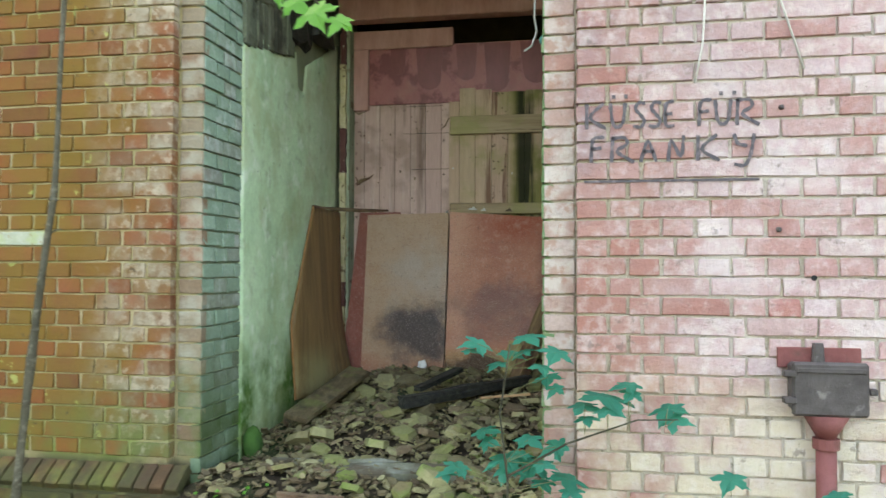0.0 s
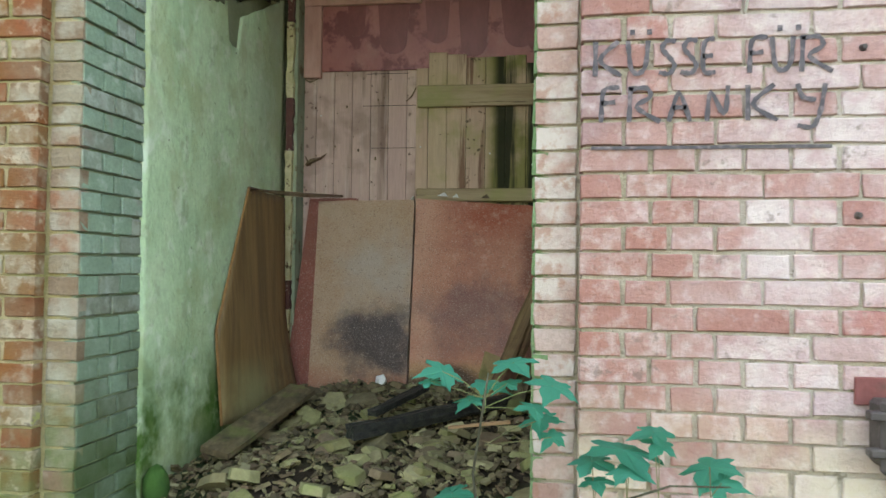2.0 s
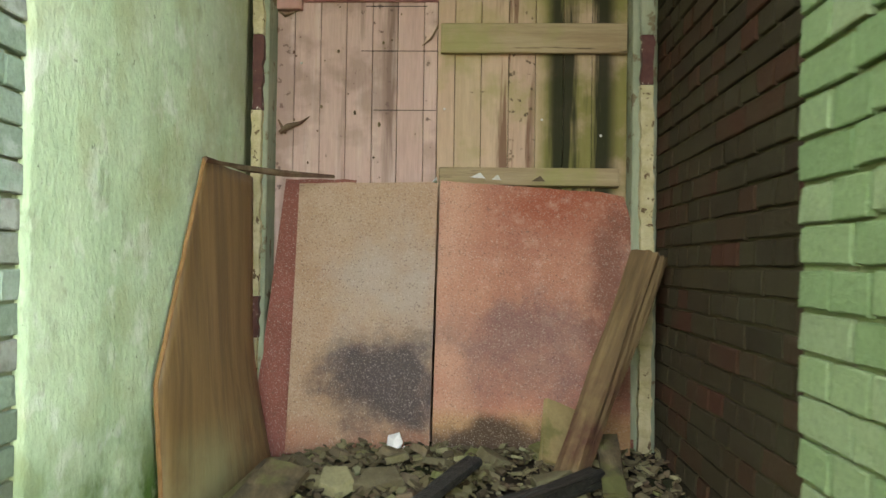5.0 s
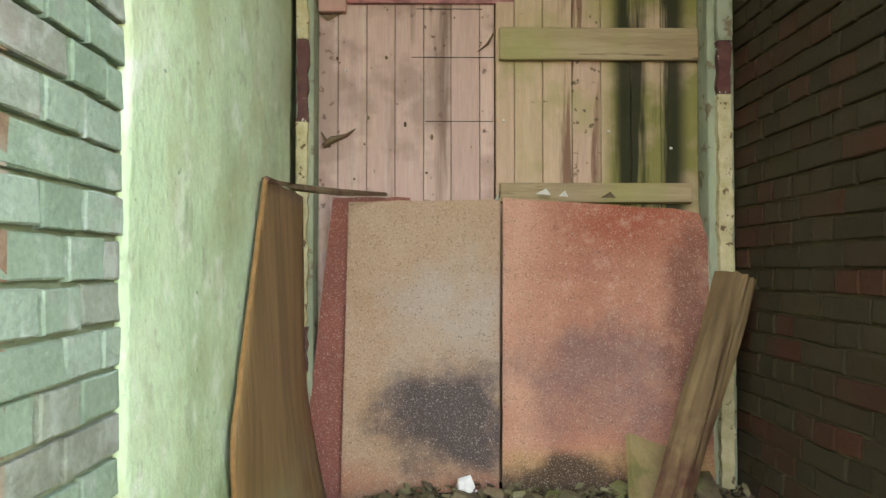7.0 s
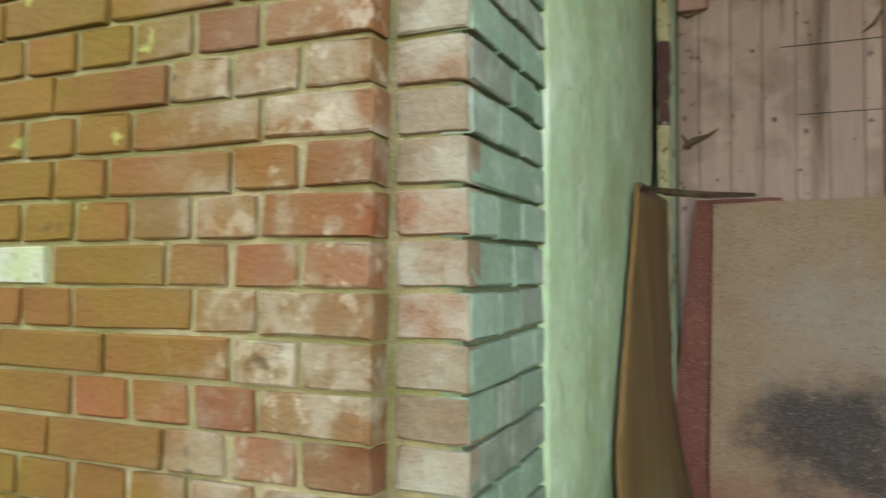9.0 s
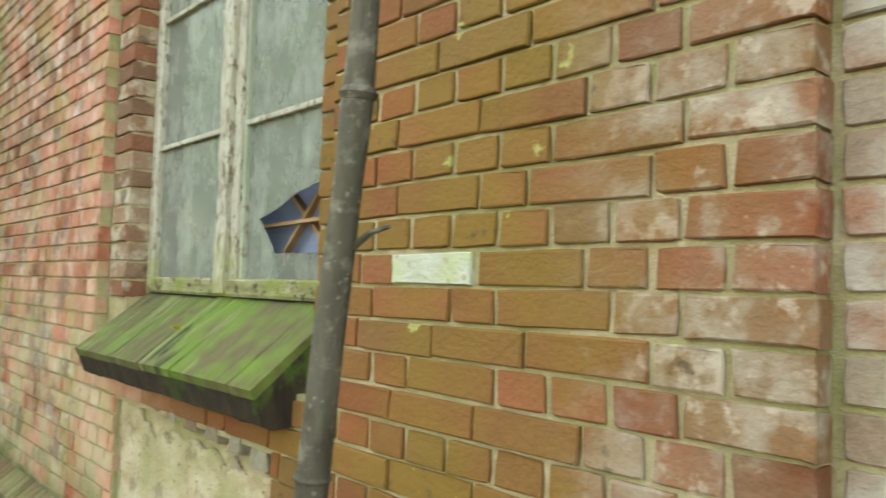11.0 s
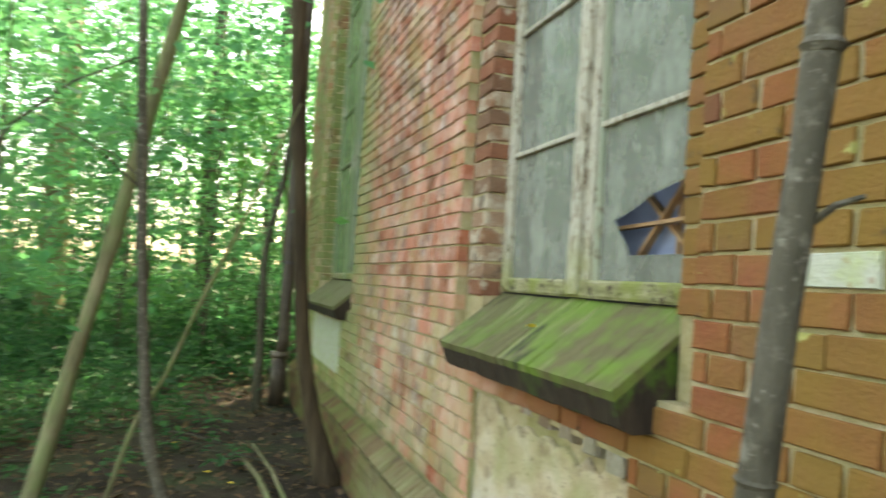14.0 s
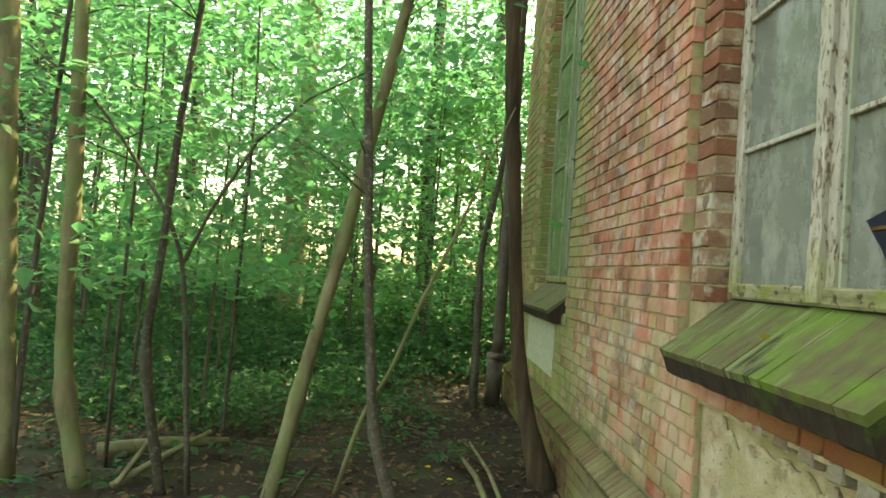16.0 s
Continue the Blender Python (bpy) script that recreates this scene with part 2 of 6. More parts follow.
M_MORTAR_R = surf("mortar_washed", [(0.38, 0.31, 0.21), (0.47, 0.40, 0.30), (0.55, 0.48, 0.38)], 12, bump=1.0, bscale=110, grain=0.45,
                  stains=[((0.56, 0.50, 0.44), 4, 0.40, 0.6, 0.7, (("x", 2.0, 2.5),)), ((0.30, 0.26, 0.15), 6, 0.5, 0.62, 0.6, (("x", 2.2, 1.9),)), ((0.13, 0.20, 0.08), 5, 0.1, 0.4, 0.92, (("x", 1.785, 1.762),)), ((0.16, 0.13, 0.09), 22, 0.62, 0.67, 0.6)])
M_MORTAR_G = surf("mortar_algae", [(0.20, 0.23, 0.13), (0.29, 0.33, 0.21)], 9, bump=0.8, bscale=120)
# Joints of the recess darkened to match that painted shade.
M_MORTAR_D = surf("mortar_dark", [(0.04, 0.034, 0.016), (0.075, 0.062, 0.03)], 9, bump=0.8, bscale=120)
M_PLASTER = surf("lime_plaster", [(0.41, 0.59, 0.35), (0.55, 0.74, 0.47), (0.63, 0.77, 0.53)], 3.2, bump=1.0, bscale=46, stretch=(1, 1, 0.6), grain=0.34,
                 stains=[((0.70, 0.78, 0.64), 7, 0.55, 0.64, 0.65), ((0.40, 0.46, 0.24), 4, 0.5, 0.64, 0.6), ((0.44, 0.49, 0.38), 3, 0.34, 0.56, 0.6, (("y", 1.3, 2.0),)),
                         ((0.035, 0.11, 0.008), 4, 0.32, 0.56, 0.97, (("z", 1.15, 0.70),)), ((0.12, 0.17, 0.10), 22, 0.67, 0.70, 0.7), ((0.36, 0.43, 0.22), 1.6, 0.48, 0.62, 0.55), ((0.30, 0.36, 0.22), 9, 0.60, 0.66, 0.45)])
M_RENDER = surf("old_render", [(0.40, 0.30, 0.16), (0.52, 0.42, 0.25), (0.59, 0.51, 0.34)], 8, bump=1.0, bscale=60, grain=0.5,
                stains=[((0.09, 0.065, 0.04), 60, 0.60, 0.65, 0.8), ((0.25, 0.26, 0.09), 3, 0.5, 0.65, 0.6), ((0.48, 0.47, 0.40), 4, 0.4, 0.6, 0.7, (("z", 0.8, 0.55),)), ((0.16, 0.11, 0.06), 9, 0.60, 0.64, 0.5)])
M_PAINTED = surf("pale_paint", [(0.36, 0.38, 0.26), (0.48, 0.49, 0.38)], 14, bump=0.7, bscale=60, stains=[((0.26, 0.14, 0.07), 30, 0.60, 0.66, 0.7), ((0.36, 0.42, 0.16), 8, 0.5, 0.62, 0.6)])
M_WOOD = surf("door_board", [(0.36, 0.225, 0.185), (0.55, 0.365, 0.31), (0.63, 0.44, 0.38)], 16, stretch=(1, 1, 0.07), bscale=110, bump=0.3, rnd="object", grain=0.35,
              rcols=[(0.49, 0.31, 0.265), (0.60, 0.41, 0.35), (0.54, 0.355, 0.30), (0.62, 0.435, 0.365)],
              stains=[((0.12, 0.065, 0.05), 9, 0.58, 0.72, 0.75, (), 1), ((0.10, 0.06, 0.05), 24, 0.68, 0.72, 0.85), ((0.62, 0.48, 0.42), 20, 0.56, 0.7, 0.5, (), 1), ((0.24, 0.15, 0.12), 3, 0.52, 0.62, 0.5)])
M_WOOD2 = surf("hatch_board", [(0.31, 0.20, 0.12), (0.46, 0.31, 0.21), (0.54, 0.39, 0.28)], 16, stretch=(1, 1, 0.07), bscale=110, bump=0.3, rnd="object", grain=0.35,
               rcols=[(0.50, 0.335, 0.235), (0.57, 0.39, 0.28), (0.46, 0.345, 0.20), (0.53, 0.35, 0.26)],
               stains=[((0.27, 0.25, 0.09), 4, 0.50, 0.64, 0.55), ((0.15, 0.15, 0.035), 4, 0.25, 0.5, 0.85, (("x", 1.36, 1.46),)), ((0.016, 0.018, 0.008), 7, 0.42, 0.50, 0.95, (("x", 1.42, 1.48), ("x", 1.77, 1.70)), 1),
                       ((0.14, 0.06, 0.035), 14, 0.55, 0.62, 0.8, (("x", 1.18, 1.24), ("x", 1.40, 1.36)), 1), ((0.05, 0.035, 0.02), 24, 0.68, 0.72, 0.8)])
M_BAR = surf("cross_rail", [(0.30, 0.21, 0.12), (0.44, 0.34, 0.21)], 14, stretch=(0.08, 1, 1), bump=0.35, grain=0.4, stains=[((0.24, 0.24, 0.08), 4, 0.5, 0.65, 0.6), ((0.06, 0.04, 0.02), 16, 0.62, 0.67, 0.8, (), 1)])
M_REDPANEL = surf("red_panel", [(0.33, 0.11, 0.10), (0.43, 0.165, 0.15)], 5, rough=0.45, bump=0.05, stretch=(1, 1, 0.5), stains=[((0.15, 0.035, 0.04), 5, 0.5, 0.56, 0.75), ((0.42, 0.24, 0.21), 4, 0.55, 0.7, 0.4)])
M_REDDRIP = surf("red_paint_drip", [(0.20, 0.055, 0.055), (0.27, 0.085, 0.08)], 9, rough=0.4, bump=0.05, stretch=(1, 1, 0.4))
M_FRAMEWOOD = surf("door_frame_wood", [(0.42, 0.21, 0.18), (0.58, 0.34, 0.29)], 10, stretch=(1, 1, 0.2), bump=0.2)
M_GREYFRAME = surf("grey_green_frame", [(0.17, 0.21, 0.14), (0.28, 0.32, 0.22), (0.37, 0.39, 0.27)], 12, stretch=(1, 1, 0.2), bump=0.5, stains=[((0.14, 0.09, 0.045), 12, 0.58, 0.64, 0.8)])
M_PEEL = surf("peeling_cream_paint", [(0.45, 0.38, 0.20), (0.62, 0.55, 0.34)], 20, bump=0.9, bscale=60, stains=[((0.12, 0.07, 0.035), 22, 0.60, 0.63, 0.95)])
M_PEELW = surf("peeling_white_paint", [(0.36, 0.33, 0.23), (0.52, 0.49, 0.38)], 25, bump=0.9, bscale=70, stretch=(1, 1, 0.28), grain=0.4,
               stains=[((0.10, 0.07, 0.04), 75, 0.57, 0.60, 0.95, (), 1), ((0.13, 0.09, 0.05), 22, 0.62, 0.64, 0.9, (), 1), ((0.25, 0.26, 0.08), 4, 0.42, 0.58, 0.8, (("z", 1.75, 1.45),)), ((0.16, 0.22, 0.10), 3, 0.2, 0.5, 0.9, (("x", -3.6, -4.5),))])
M_ROTFRAME = surf("rotten_rail", [(0.14, 0.13, 0.055), (0.25, 0.24, 0.11), (0.36, 0.34, 0.20)], 24, stretch=(0.3, 1, 1), bump=0.9, bscale=60, grain=0.5, stains=[((0.05, 0.035, 0.02), 22, 0.56, 0.60, 0.9), ((0.17, 0.20, 0.04), 6, 0.5, 0.6, 0.7)])
M_MAROON = surf("maroon_paint", [(0.085, 0.03, 0.025), (0.13, 0.05, 0.04)], 20, rough=0.6, stains=[((0.6, 0.55, 0.45), 20, 0.62, 0.65, 0.9)])


def board_mat(name, cols, stain_zones):
    return surf(name, cols, 4, bscale=160, bump=0.3, rough=0.75, grain=0.5,
                stains=stain_zones + [((0.62, 0.51, 0.42), 170, 0.55, 0.66, 0.4), ((0.10, 0.06, 0.045), 120, 0.57, 0.65, 0.55)])


M_PANA = board_mat("hardboard_tan", [(0.38, 0.215, 0.13), (0.43, 0.27, 0.175), (0.46, 0.31, 0.215)],
                   [((0.37, 0.31, 0.27), 3, 0.35, 0.6, 0.65, (("o", 0.78, 1.25, 0.32, 0.42),)), ((0.34, 0.13, 0.075), 3, 0.3, 0.5, 0.8, (("z", 0.84, 0.70),)),
                    ((0.045, 0.037, 0.042), 6, 0.05, 0.30, 0.90, (("o", 0.76, 0.95, 0.34, 0.25),))])
M_PANB = board_mat("hardboard_red", [(0.40, 0.15, 0.10), (0.48, 0.20, 0.13), (0.53, 0.25, 0.165)],
                   [((0.52, 0.29, 0.20), 3, 0.35, 0.6, 0.7, (("x", 1.25, 0.95),)), ((0.30, 0.065, 0.032), 4, 0.30, 0.55, 0.85, (("z", 1.45, 1.72), ("x", 1.1, 1.3))),
                    ((0.56, 0.36, 0.29), 16, 0.54, 0.70, 0.4, (("x", 1.1, 1.3), ("z", 1.0, 1.15))), ((0.14, 0.085, 0.085), 5, 0.12, 0.55, 0.62, (("o", 1.36, 1.10, 0.42, 0.24),)), ((0.14, 0.05, 0.035), 3, 0.25, 0.5, 0.75, (("o", 1.74, 1.25, 0.16, 0.5),)),
                    ((0.40, 0.23, 0.10), 4, 0.3, 0.5, 0.7, (("z", 0.86, 0.78),)), ((0.05, 0.03, 0.018), 6, 0.15, 0.4, 0.93, (("o", 1.25, 0.69, 0.34, 0.14),))])
M_PANC = board_mat("hardboard_maroon", [(0.23, 0.07, 0.05), (0.30, 0.095, 0.07)], [])
M_BENT = surf("brown_bent_board", [(0.13, 0.074, 0.027), (0.205, 0.122, 0.049), (0.265, 0.165, 0.072)], 10, rough=0.45, bump=0.15, stretch=(2.2, 2.2, 0.10), gloss=0.25, stains=[((0.11, 0.06, 0.025), 8, 0.5, 0.6, 0.75, (), 1), ((0.27, 0.26, 0.13), 3, 0.4, 0.6, 0.7, (("z", 0.95, 0.72),))])
M_BENTEDGE = surf("raw_board_edge", [(0.26, 0.13, 0.05), (0.36, 0.19, 0.08)], 30, bump=0.6)
M_ROT = surf("rotten_wood", [(0.06, 0.04, 0.025), (0.15, 0.105, 0.06), (0.23, 0.165, 0.10)], 12, stretch=(1, 1, 0.3), bump=0.8, bscale=60, stains=[((0.12, 0.05, 0.035), 5, 0.5, 0.62, 0.7)])
M_POST = surf("weathered_post", [(0.10, 0.06, 0.028), (0.18, 0.115, 0.055), (0.26, 0.175, 0.085)], 16, stretch=(1, 1, 0.10), bump=0.5, local=True, grain=0.5, stains=[((0.075, 0.026, 0.018), 5, 0.38, 0.56, 0.85, (("z", 0.55, 0.3),)), ((0.05, 0.035, 0.02), 9, 0.6, 0.66, 0.8, (), 1)])
M_BURNT = surf("charred_wood", [(0.012, 0.012, 0.011), (0.045, 0.045, 0.035)], 30, stretch=(0.2, 1, 1), bump=0.8, rough=0.6)
M_PLANK = surf("old_plank", [(0.06, 0.042, 0.022), (0.13, 0.095, 0.05), (0.19, 0.145, 0.08)], 14, bump=0.8, bscale=50, stretch=(1, 0.3, 1), grain=0.5, stains=[((0.03, 0.025, 0.014), 7, 0.48, 0.62, 0.75), ((0.12, 0.14, 0.04), 5, 0.52, 0.64, 0.6)])
M_STONE = surf("broken_stone", [(0.12, 0.10, 0.05), (0.22, 0.19, 0.10), (0.33, 0.30, 0.17)], 14, bump=0.7, bscale=60, rnd="object", grain=0.5,
               rcols=[(0.08, 0.06, 0.035), (0.20, 0.17, 0.08), (0.34, 0.31, 0.16), (0.16, 0.18, 0.05), (0.18, 0.11, 0.07), (0.11, 0.09, 0.05), (0.27, 0.26, 0.11)],
               stains=[((0.12, 0.20, 0.03), 4, 0.48, 0.62, 0.6, (("y", 0.9, 0.1),))])
M_LITTER = surf("leaf_and_plaster_litter", [(0.10, 0.08, 0.04), (0.20, 0.17, 0.085)], 14, bump=0.4, bscale=60, rnd="island",
                rcols=[(0.035, 0.025, 0.016), (0.10, 0.075, 0.04), (0.14, 0.11, 0.055), (0.22, 0.20, 0.10), (0.05, 0.035, 0.02), (0.11, 0.065, 0.04), (0.27, 0.26, 0.14)])
M_OLDMASON = surf("old_masonry", [(0.09, 0.105, 0.065), (0.15, 0.17, 0.11), (0.21, 0.24, 0.16)], 9, bump=0.9, bscale=50, grain=0.5, rnd="island",
                  rcols=[(0.10, 0.11, 0.07), (0.17, 0.19, 0.13), (0.14, 0.12, 0.09)], stains=[((0.03, 0.03, 0.02), 6, 0.52, 0.64, 0.8)])
M_STEP = surf("worn_step", [(0.09, 0.085, 0.055), (0.17, 0.17, 0.12), (0.24, 0.26, 0.21)], 9, bump=0.8, bscale=50, grain=0.5, stains=[((0.07, 0.05, 0.03), 5, 0.45, 0.6, 0.8)])
M_OCHRE = surf("ochre_board", [(0.27, 0.19, 0.085), (0.38, 0.28, 0.13)], 12, bump=0.5, stains=[((0.10, 0.10, 0.03), 6, 0.52, 0.62, 0.7)])
M_WSTONE = surf("white_stone", [(0.68, 0.66, 0.60), (0.78, 0.77, 0.73)], 14, bump=0.4)
M_SOIL = surf("forest_soil", [(0.012, 0.008, 0.004), (0.026, 0.017, 0.008), (0.046, 0.031, 0.016)], 3, bump=1.0, bscale=40,
              stains=[((0.03, 0.05, 0.014), 1.1, 0.48, 0.6, 0.7), ((0.09, 0.062, 0.034), 30, 0.60, 0.66, 0.7)])
M_DEADLEAF = surf("fallen_leaves", [(0.10, 0.06, 0.03), (0.16, 0.10, 0.05)], 20, rnd="island", bump=0.2,
                  rcols=[(0.05, 0.03, 0.018), (0.12, 0.07, 0.035), (0.09, 0.055, 0.03), (0.20, 0.13, 0.06), (0.06, 0.045, 0.025)])
M_YLEAF = surf("yellow_leaf", [(0.50, 0.34, 0.03), (0.62, 0.45, 0.06)], 20, bump=0.2)
M_SILLW = surf("mossy_sill_board", [(0.06, 0.05, 0.02), (0.13, 0.11, 0.045), (0.22, 0.195, 0.09)], 20, stretch=(1, 0.10, 0.25), bump=1.0, bscale=50, rnd="object", grain=0.6,
               rcols=[(0.125, 0.11, 0.045), (0.10, 0.10, 0.034), (0.15, 0.135, 0.06)],
               stains=[((0.095, 0.175, 0.018), 5, 0.40, 0.58, 0.85, (("x", -2.75, -1.9),)), ((0.10, 0.15, 0.03), 9, 0.52, 0.62, 0.75), ((0.22, 0.22, 0.10), 22, 0.58, 0.66, 0.6, (), 1), ((0.02, 0.016, 0.01), 14, 0.60, 0.66, 0.85, (), 1), ((0.12, 0.12, 0.05), 3, 0.3, 0.5, 0.8, (("x", -4.5, -5.0),))])
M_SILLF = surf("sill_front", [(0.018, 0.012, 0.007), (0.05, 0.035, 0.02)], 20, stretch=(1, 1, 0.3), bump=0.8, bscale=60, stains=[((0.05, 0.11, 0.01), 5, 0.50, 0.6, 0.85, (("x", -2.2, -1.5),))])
# Black for scratch lines, and for painted shade in gaps and holes.
M_BLACK = surf("shade_and_scratch_black", [(0.012, 0.012, 0.012), (0.03, 0.03, 0.028)], 20)
M_SPRAY = surf("spray_paint", [(0.06, 0.054, 0.06), (0.125, 0.11, 0.115)], 30, bump=0.1, stains=[((0.32, 0.25, 0.25), 45, 0.52, 0.68, 0.55)])
M_IRON = surf("cast_iron", [(0.055, 0.045, 0.042), (0.10, 0.085, 0.078)], 14, rough=0.55, bump=0.4, stains=[((0.22, 0.20, 0.18), 12, 0.6, 0.68, 0.6)])
M_REDLEAD = surf("red_lead_paint", [(0.17, 0.05, 0.045), (0.24, 0.085, 0.075)], 12, rough=0.6, bump=0.3, stains=[((0.10, 0.05, 0.04), 9, 0.55, 0.65, 0.7)])
M_CABLE = surf("pale_cable", [(0.50, 0.48, 0.42), (0.62, 0.60, 0.54)], 12, rough=0.5)
M_TEALPL = surf("teal_plastic", [(0.06, 0.30, 0.26), (0.10, 0.38, 0.33)], 12, rough=0.4)
M_BARK = surf("smooth_bark", [(0.085, 0.08, 0.036), (0.15, 0.14, 0.066), (0.22, 0.20, 0.105)], 9, stretch=(1, 1, 0.35), bump=0.5, bscale=50, stains=[((0.13, 0.18, 0.06), 3, 0.45, 0.62, 0.6)])
M_BARKN = surf("lichen_grey_bark", [(0.05, 0.045, 0.027), (0.085, 0.077, 0.05), (0.13, 0.117, 0.08)], 12, stretch=(1, 1, 0.3), bump=0.8, bscale=70, grain=0.5, local=True,
               stains=[((0.24, 0.225, 0.165), 34, 0.54, 0.66, 0.6), ((0.045, 0.036, 0.022), 20, 0.58, 0.68, 0.6), ((0.28, 0.26, 0.20), 120, 0.62, 0.70, 0.6)])
M_BARKG = surf("grey_bark", [(0.036, 0.034, 0.02), (0.066, 0.062, 0.038), (0.10, 0.095, 0.062)], 12, stretch=(1, 1, 0.3), bump=0.8, bscale=70, grain=0.5,
               stains=[((0.15, 0.145, 0.10), 34, 0.56, 0.66, 0.6), ((0.03, 0.024, 0.014), 20, 0.58, 0.68, 0.6), ((0.17, 0.16, 0.12), 140, 0.66, 0.70, 0.6)])
M_BARKB = surf("brown_bark", [(0.035, 0.022, 0.011), (0.075, 0.047, 0.024), (0.11, 0.07, 0.037)], 9, stretch=(1, 1, 0.15), bump=0.6, bscale=45)
M_BARKW = surf("wall_tree_bark", [(0.028, 0.02, 0.010), (0.065, 0.045, 0.022), (0.10, 0.075, 0.04)], 14, stretch=(1, 1, 0.12), bump=1.0, bscale=40, grain=0.6)
M_MOSSY = surf("moss_cover", [(0.03, 0.09, 0.02), (0.06, 0.15, 0.03)], 12, bump=0.8)
M_PIPE = surf("zinc_downpipe", [(0.055, 0.04, 0.026), (0.095, 0.072, 0.048)], 8, rough=0.55, bump=0.15, stains=[((0.24, 0.20, 0.15), 5, 0.45, 0.6, 0.7, (("z", 0.62, 0.58), ("z", 0.25, 0.35)))])
M_MAPLE = surf("maple_leaf", [(0.02, 0.20, 0.125), (0.035, 0.27, 0.175)], 12, rough=0.5, bump=0.15, thin=(0.03, 0.34, 0.20), rnd="object", rcols=[(0.018, 0.19, 0.12), (0.035, 0.27, 0.18)])
# Lit copy of the maple leaf: sunlight put in as a brighter, yellower green.
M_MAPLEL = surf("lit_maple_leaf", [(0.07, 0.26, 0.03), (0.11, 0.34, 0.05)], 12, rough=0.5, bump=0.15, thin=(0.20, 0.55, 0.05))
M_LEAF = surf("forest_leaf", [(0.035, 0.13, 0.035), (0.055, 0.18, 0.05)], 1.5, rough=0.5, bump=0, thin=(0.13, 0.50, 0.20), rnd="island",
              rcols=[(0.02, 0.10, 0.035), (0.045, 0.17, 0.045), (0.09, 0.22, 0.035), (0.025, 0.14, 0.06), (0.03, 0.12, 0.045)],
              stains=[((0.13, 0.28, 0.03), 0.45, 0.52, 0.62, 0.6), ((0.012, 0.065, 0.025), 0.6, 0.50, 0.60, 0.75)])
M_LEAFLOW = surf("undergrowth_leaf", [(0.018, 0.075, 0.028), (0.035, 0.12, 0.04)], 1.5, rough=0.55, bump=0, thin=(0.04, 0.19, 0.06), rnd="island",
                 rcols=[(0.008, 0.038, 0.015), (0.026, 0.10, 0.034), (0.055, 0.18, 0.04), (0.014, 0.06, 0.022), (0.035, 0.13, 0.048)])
M_INNER = surf("room_plaster", [(0.16, 0.16, 0.15), (0.24, 0.24, 0.22)], 3)
M_ROOF = surf("roof_felt", [(0.06, 0.05, 0.045), (0.10, 0.08, 0.07)], 4)
M_BLUEGREY = surf("blue_grey_sheet", [(0.17, 0.21, 0.30), (0.26, 0.31, 0.42)], 5, rough=0.5)
M_LATH = surf("bare_lath", [(0.34, 0.19, 0.09), (0.45, 0.28, 0.15)], 14)


def glass_mat(name, dust):
    """Old window glass: clear and glossy where clean, dull where dust and algae cover it."""
    m = bpy.data.materials.new(name)
    m.use_nodes = True
    nt = m.node_tree
    N, L = nt.nodes, nt.links
    out = N["Material Output"]
    N.remove(N["Principled BSDF"])
    gl = N.new("ShaderNodeBsdfGlossy")
    gl.inputs["Roughness"].default_value = 0.10
    tr = N.new("ShaderNodeBsdfTransparent")
    tr.inputs[0].default_value = (0.75, 0.8, 0.8, 1)
    df = N.new("ShaderNodeBsdfDiffuse")
    fr = N.new("ShaderNodeFresnel")
    fr.inputs[0].default_value = 1.6
    mx = N.new("ShaderNodeMixShader")
    L.new(fr.outputs[0], mx.inputs[0])
    L.new(tr.outputs[0], mx.inputs[1])
    L.new(gl.outputs[0], mx.inputs[2])
    nz = N.new("ShaderNodeTexNoise")
    nz.inputs["Scale"].default_value = 7
    nz.inputs["Detail"].default_value = 10
    nz.inputs["Roughness"].default_value = 0.66
    gp = N.new("ShaderNodeNewGeometry")
    sv = N.new("ShaderNodeVectorMath")
    sv.operation = 'MULTIPLY'
    sv.inputs[1].default_value = (1.3, 1, 0.7)
    L.new(gp.outputs["Position"], sv.inputs[0])
    L.new(sv.outputs[0], nz.inputs["Vector"])
    cr = ramp_node(nt, dust, 0.30, 0.70)
    L.new(nz.outputs[0], cr.inputs[0])
    L.new(cr.outputs[0], df.inputs[0])
    mr = N.new("ShaderNodeMapRange")
    mr.inputs[1].default_value, mr.inputs[2].default_value = 0.3, 0.75
    mr.inputs[3].default_value, mr.inputs[4].default_value = 0.35, 0.72
    L.new(nz.outputs[0], mr.inputs[0])
    mx2 = N.new("ShaderNodeMixShader")
    L.new(mr.outputs[0], mx2.inputs[0])
    L.new(mx.outputs[0], mx2.inputs[1])
    L.new(df.outputs[0], mx2.inputs[2])
    L.new(mx2.outputs[0], out.inputs[0])
    return m


M_GLASS = glass_mat("dusty_glass", [(0.19, 0.205, 0.155), (0.245, 0.255, 0.20), (0.31, 0.325, 0.265)])
M_GLASS_ALGAE = glass_mat("algae_glass", [(0.10, 0.16, 0.07), (0.16, 0.24, 0.10), (0.22, 0.30, 0.14)])

# ---- mesh helpers ----


def mesh_of(bm, name, material, smooth=False):
    me = bpy.data.meshes.new(name)
    bm.normal_update()
    bm.to_mesh(me)
    bm.free()
    me.materials.append(material)
    if smooth:
        for p in me.polygons:
            p.use_smooth = True
    return me


def part(name, bm, material, parent, label="", smooth=False):
    ob = new(name, mesh_of(bm, name, material, smooth))
    ob.parent = parent
    if label:
        ob["label"] = label
    return ob


def thing(name, label, category, at=(0, 0, 0), group="", kind=""):
    ob = new(name)
    ob.location = at
    ob.empty_display_size = 0.1
    return tagged(ob, label, category, group, kind)


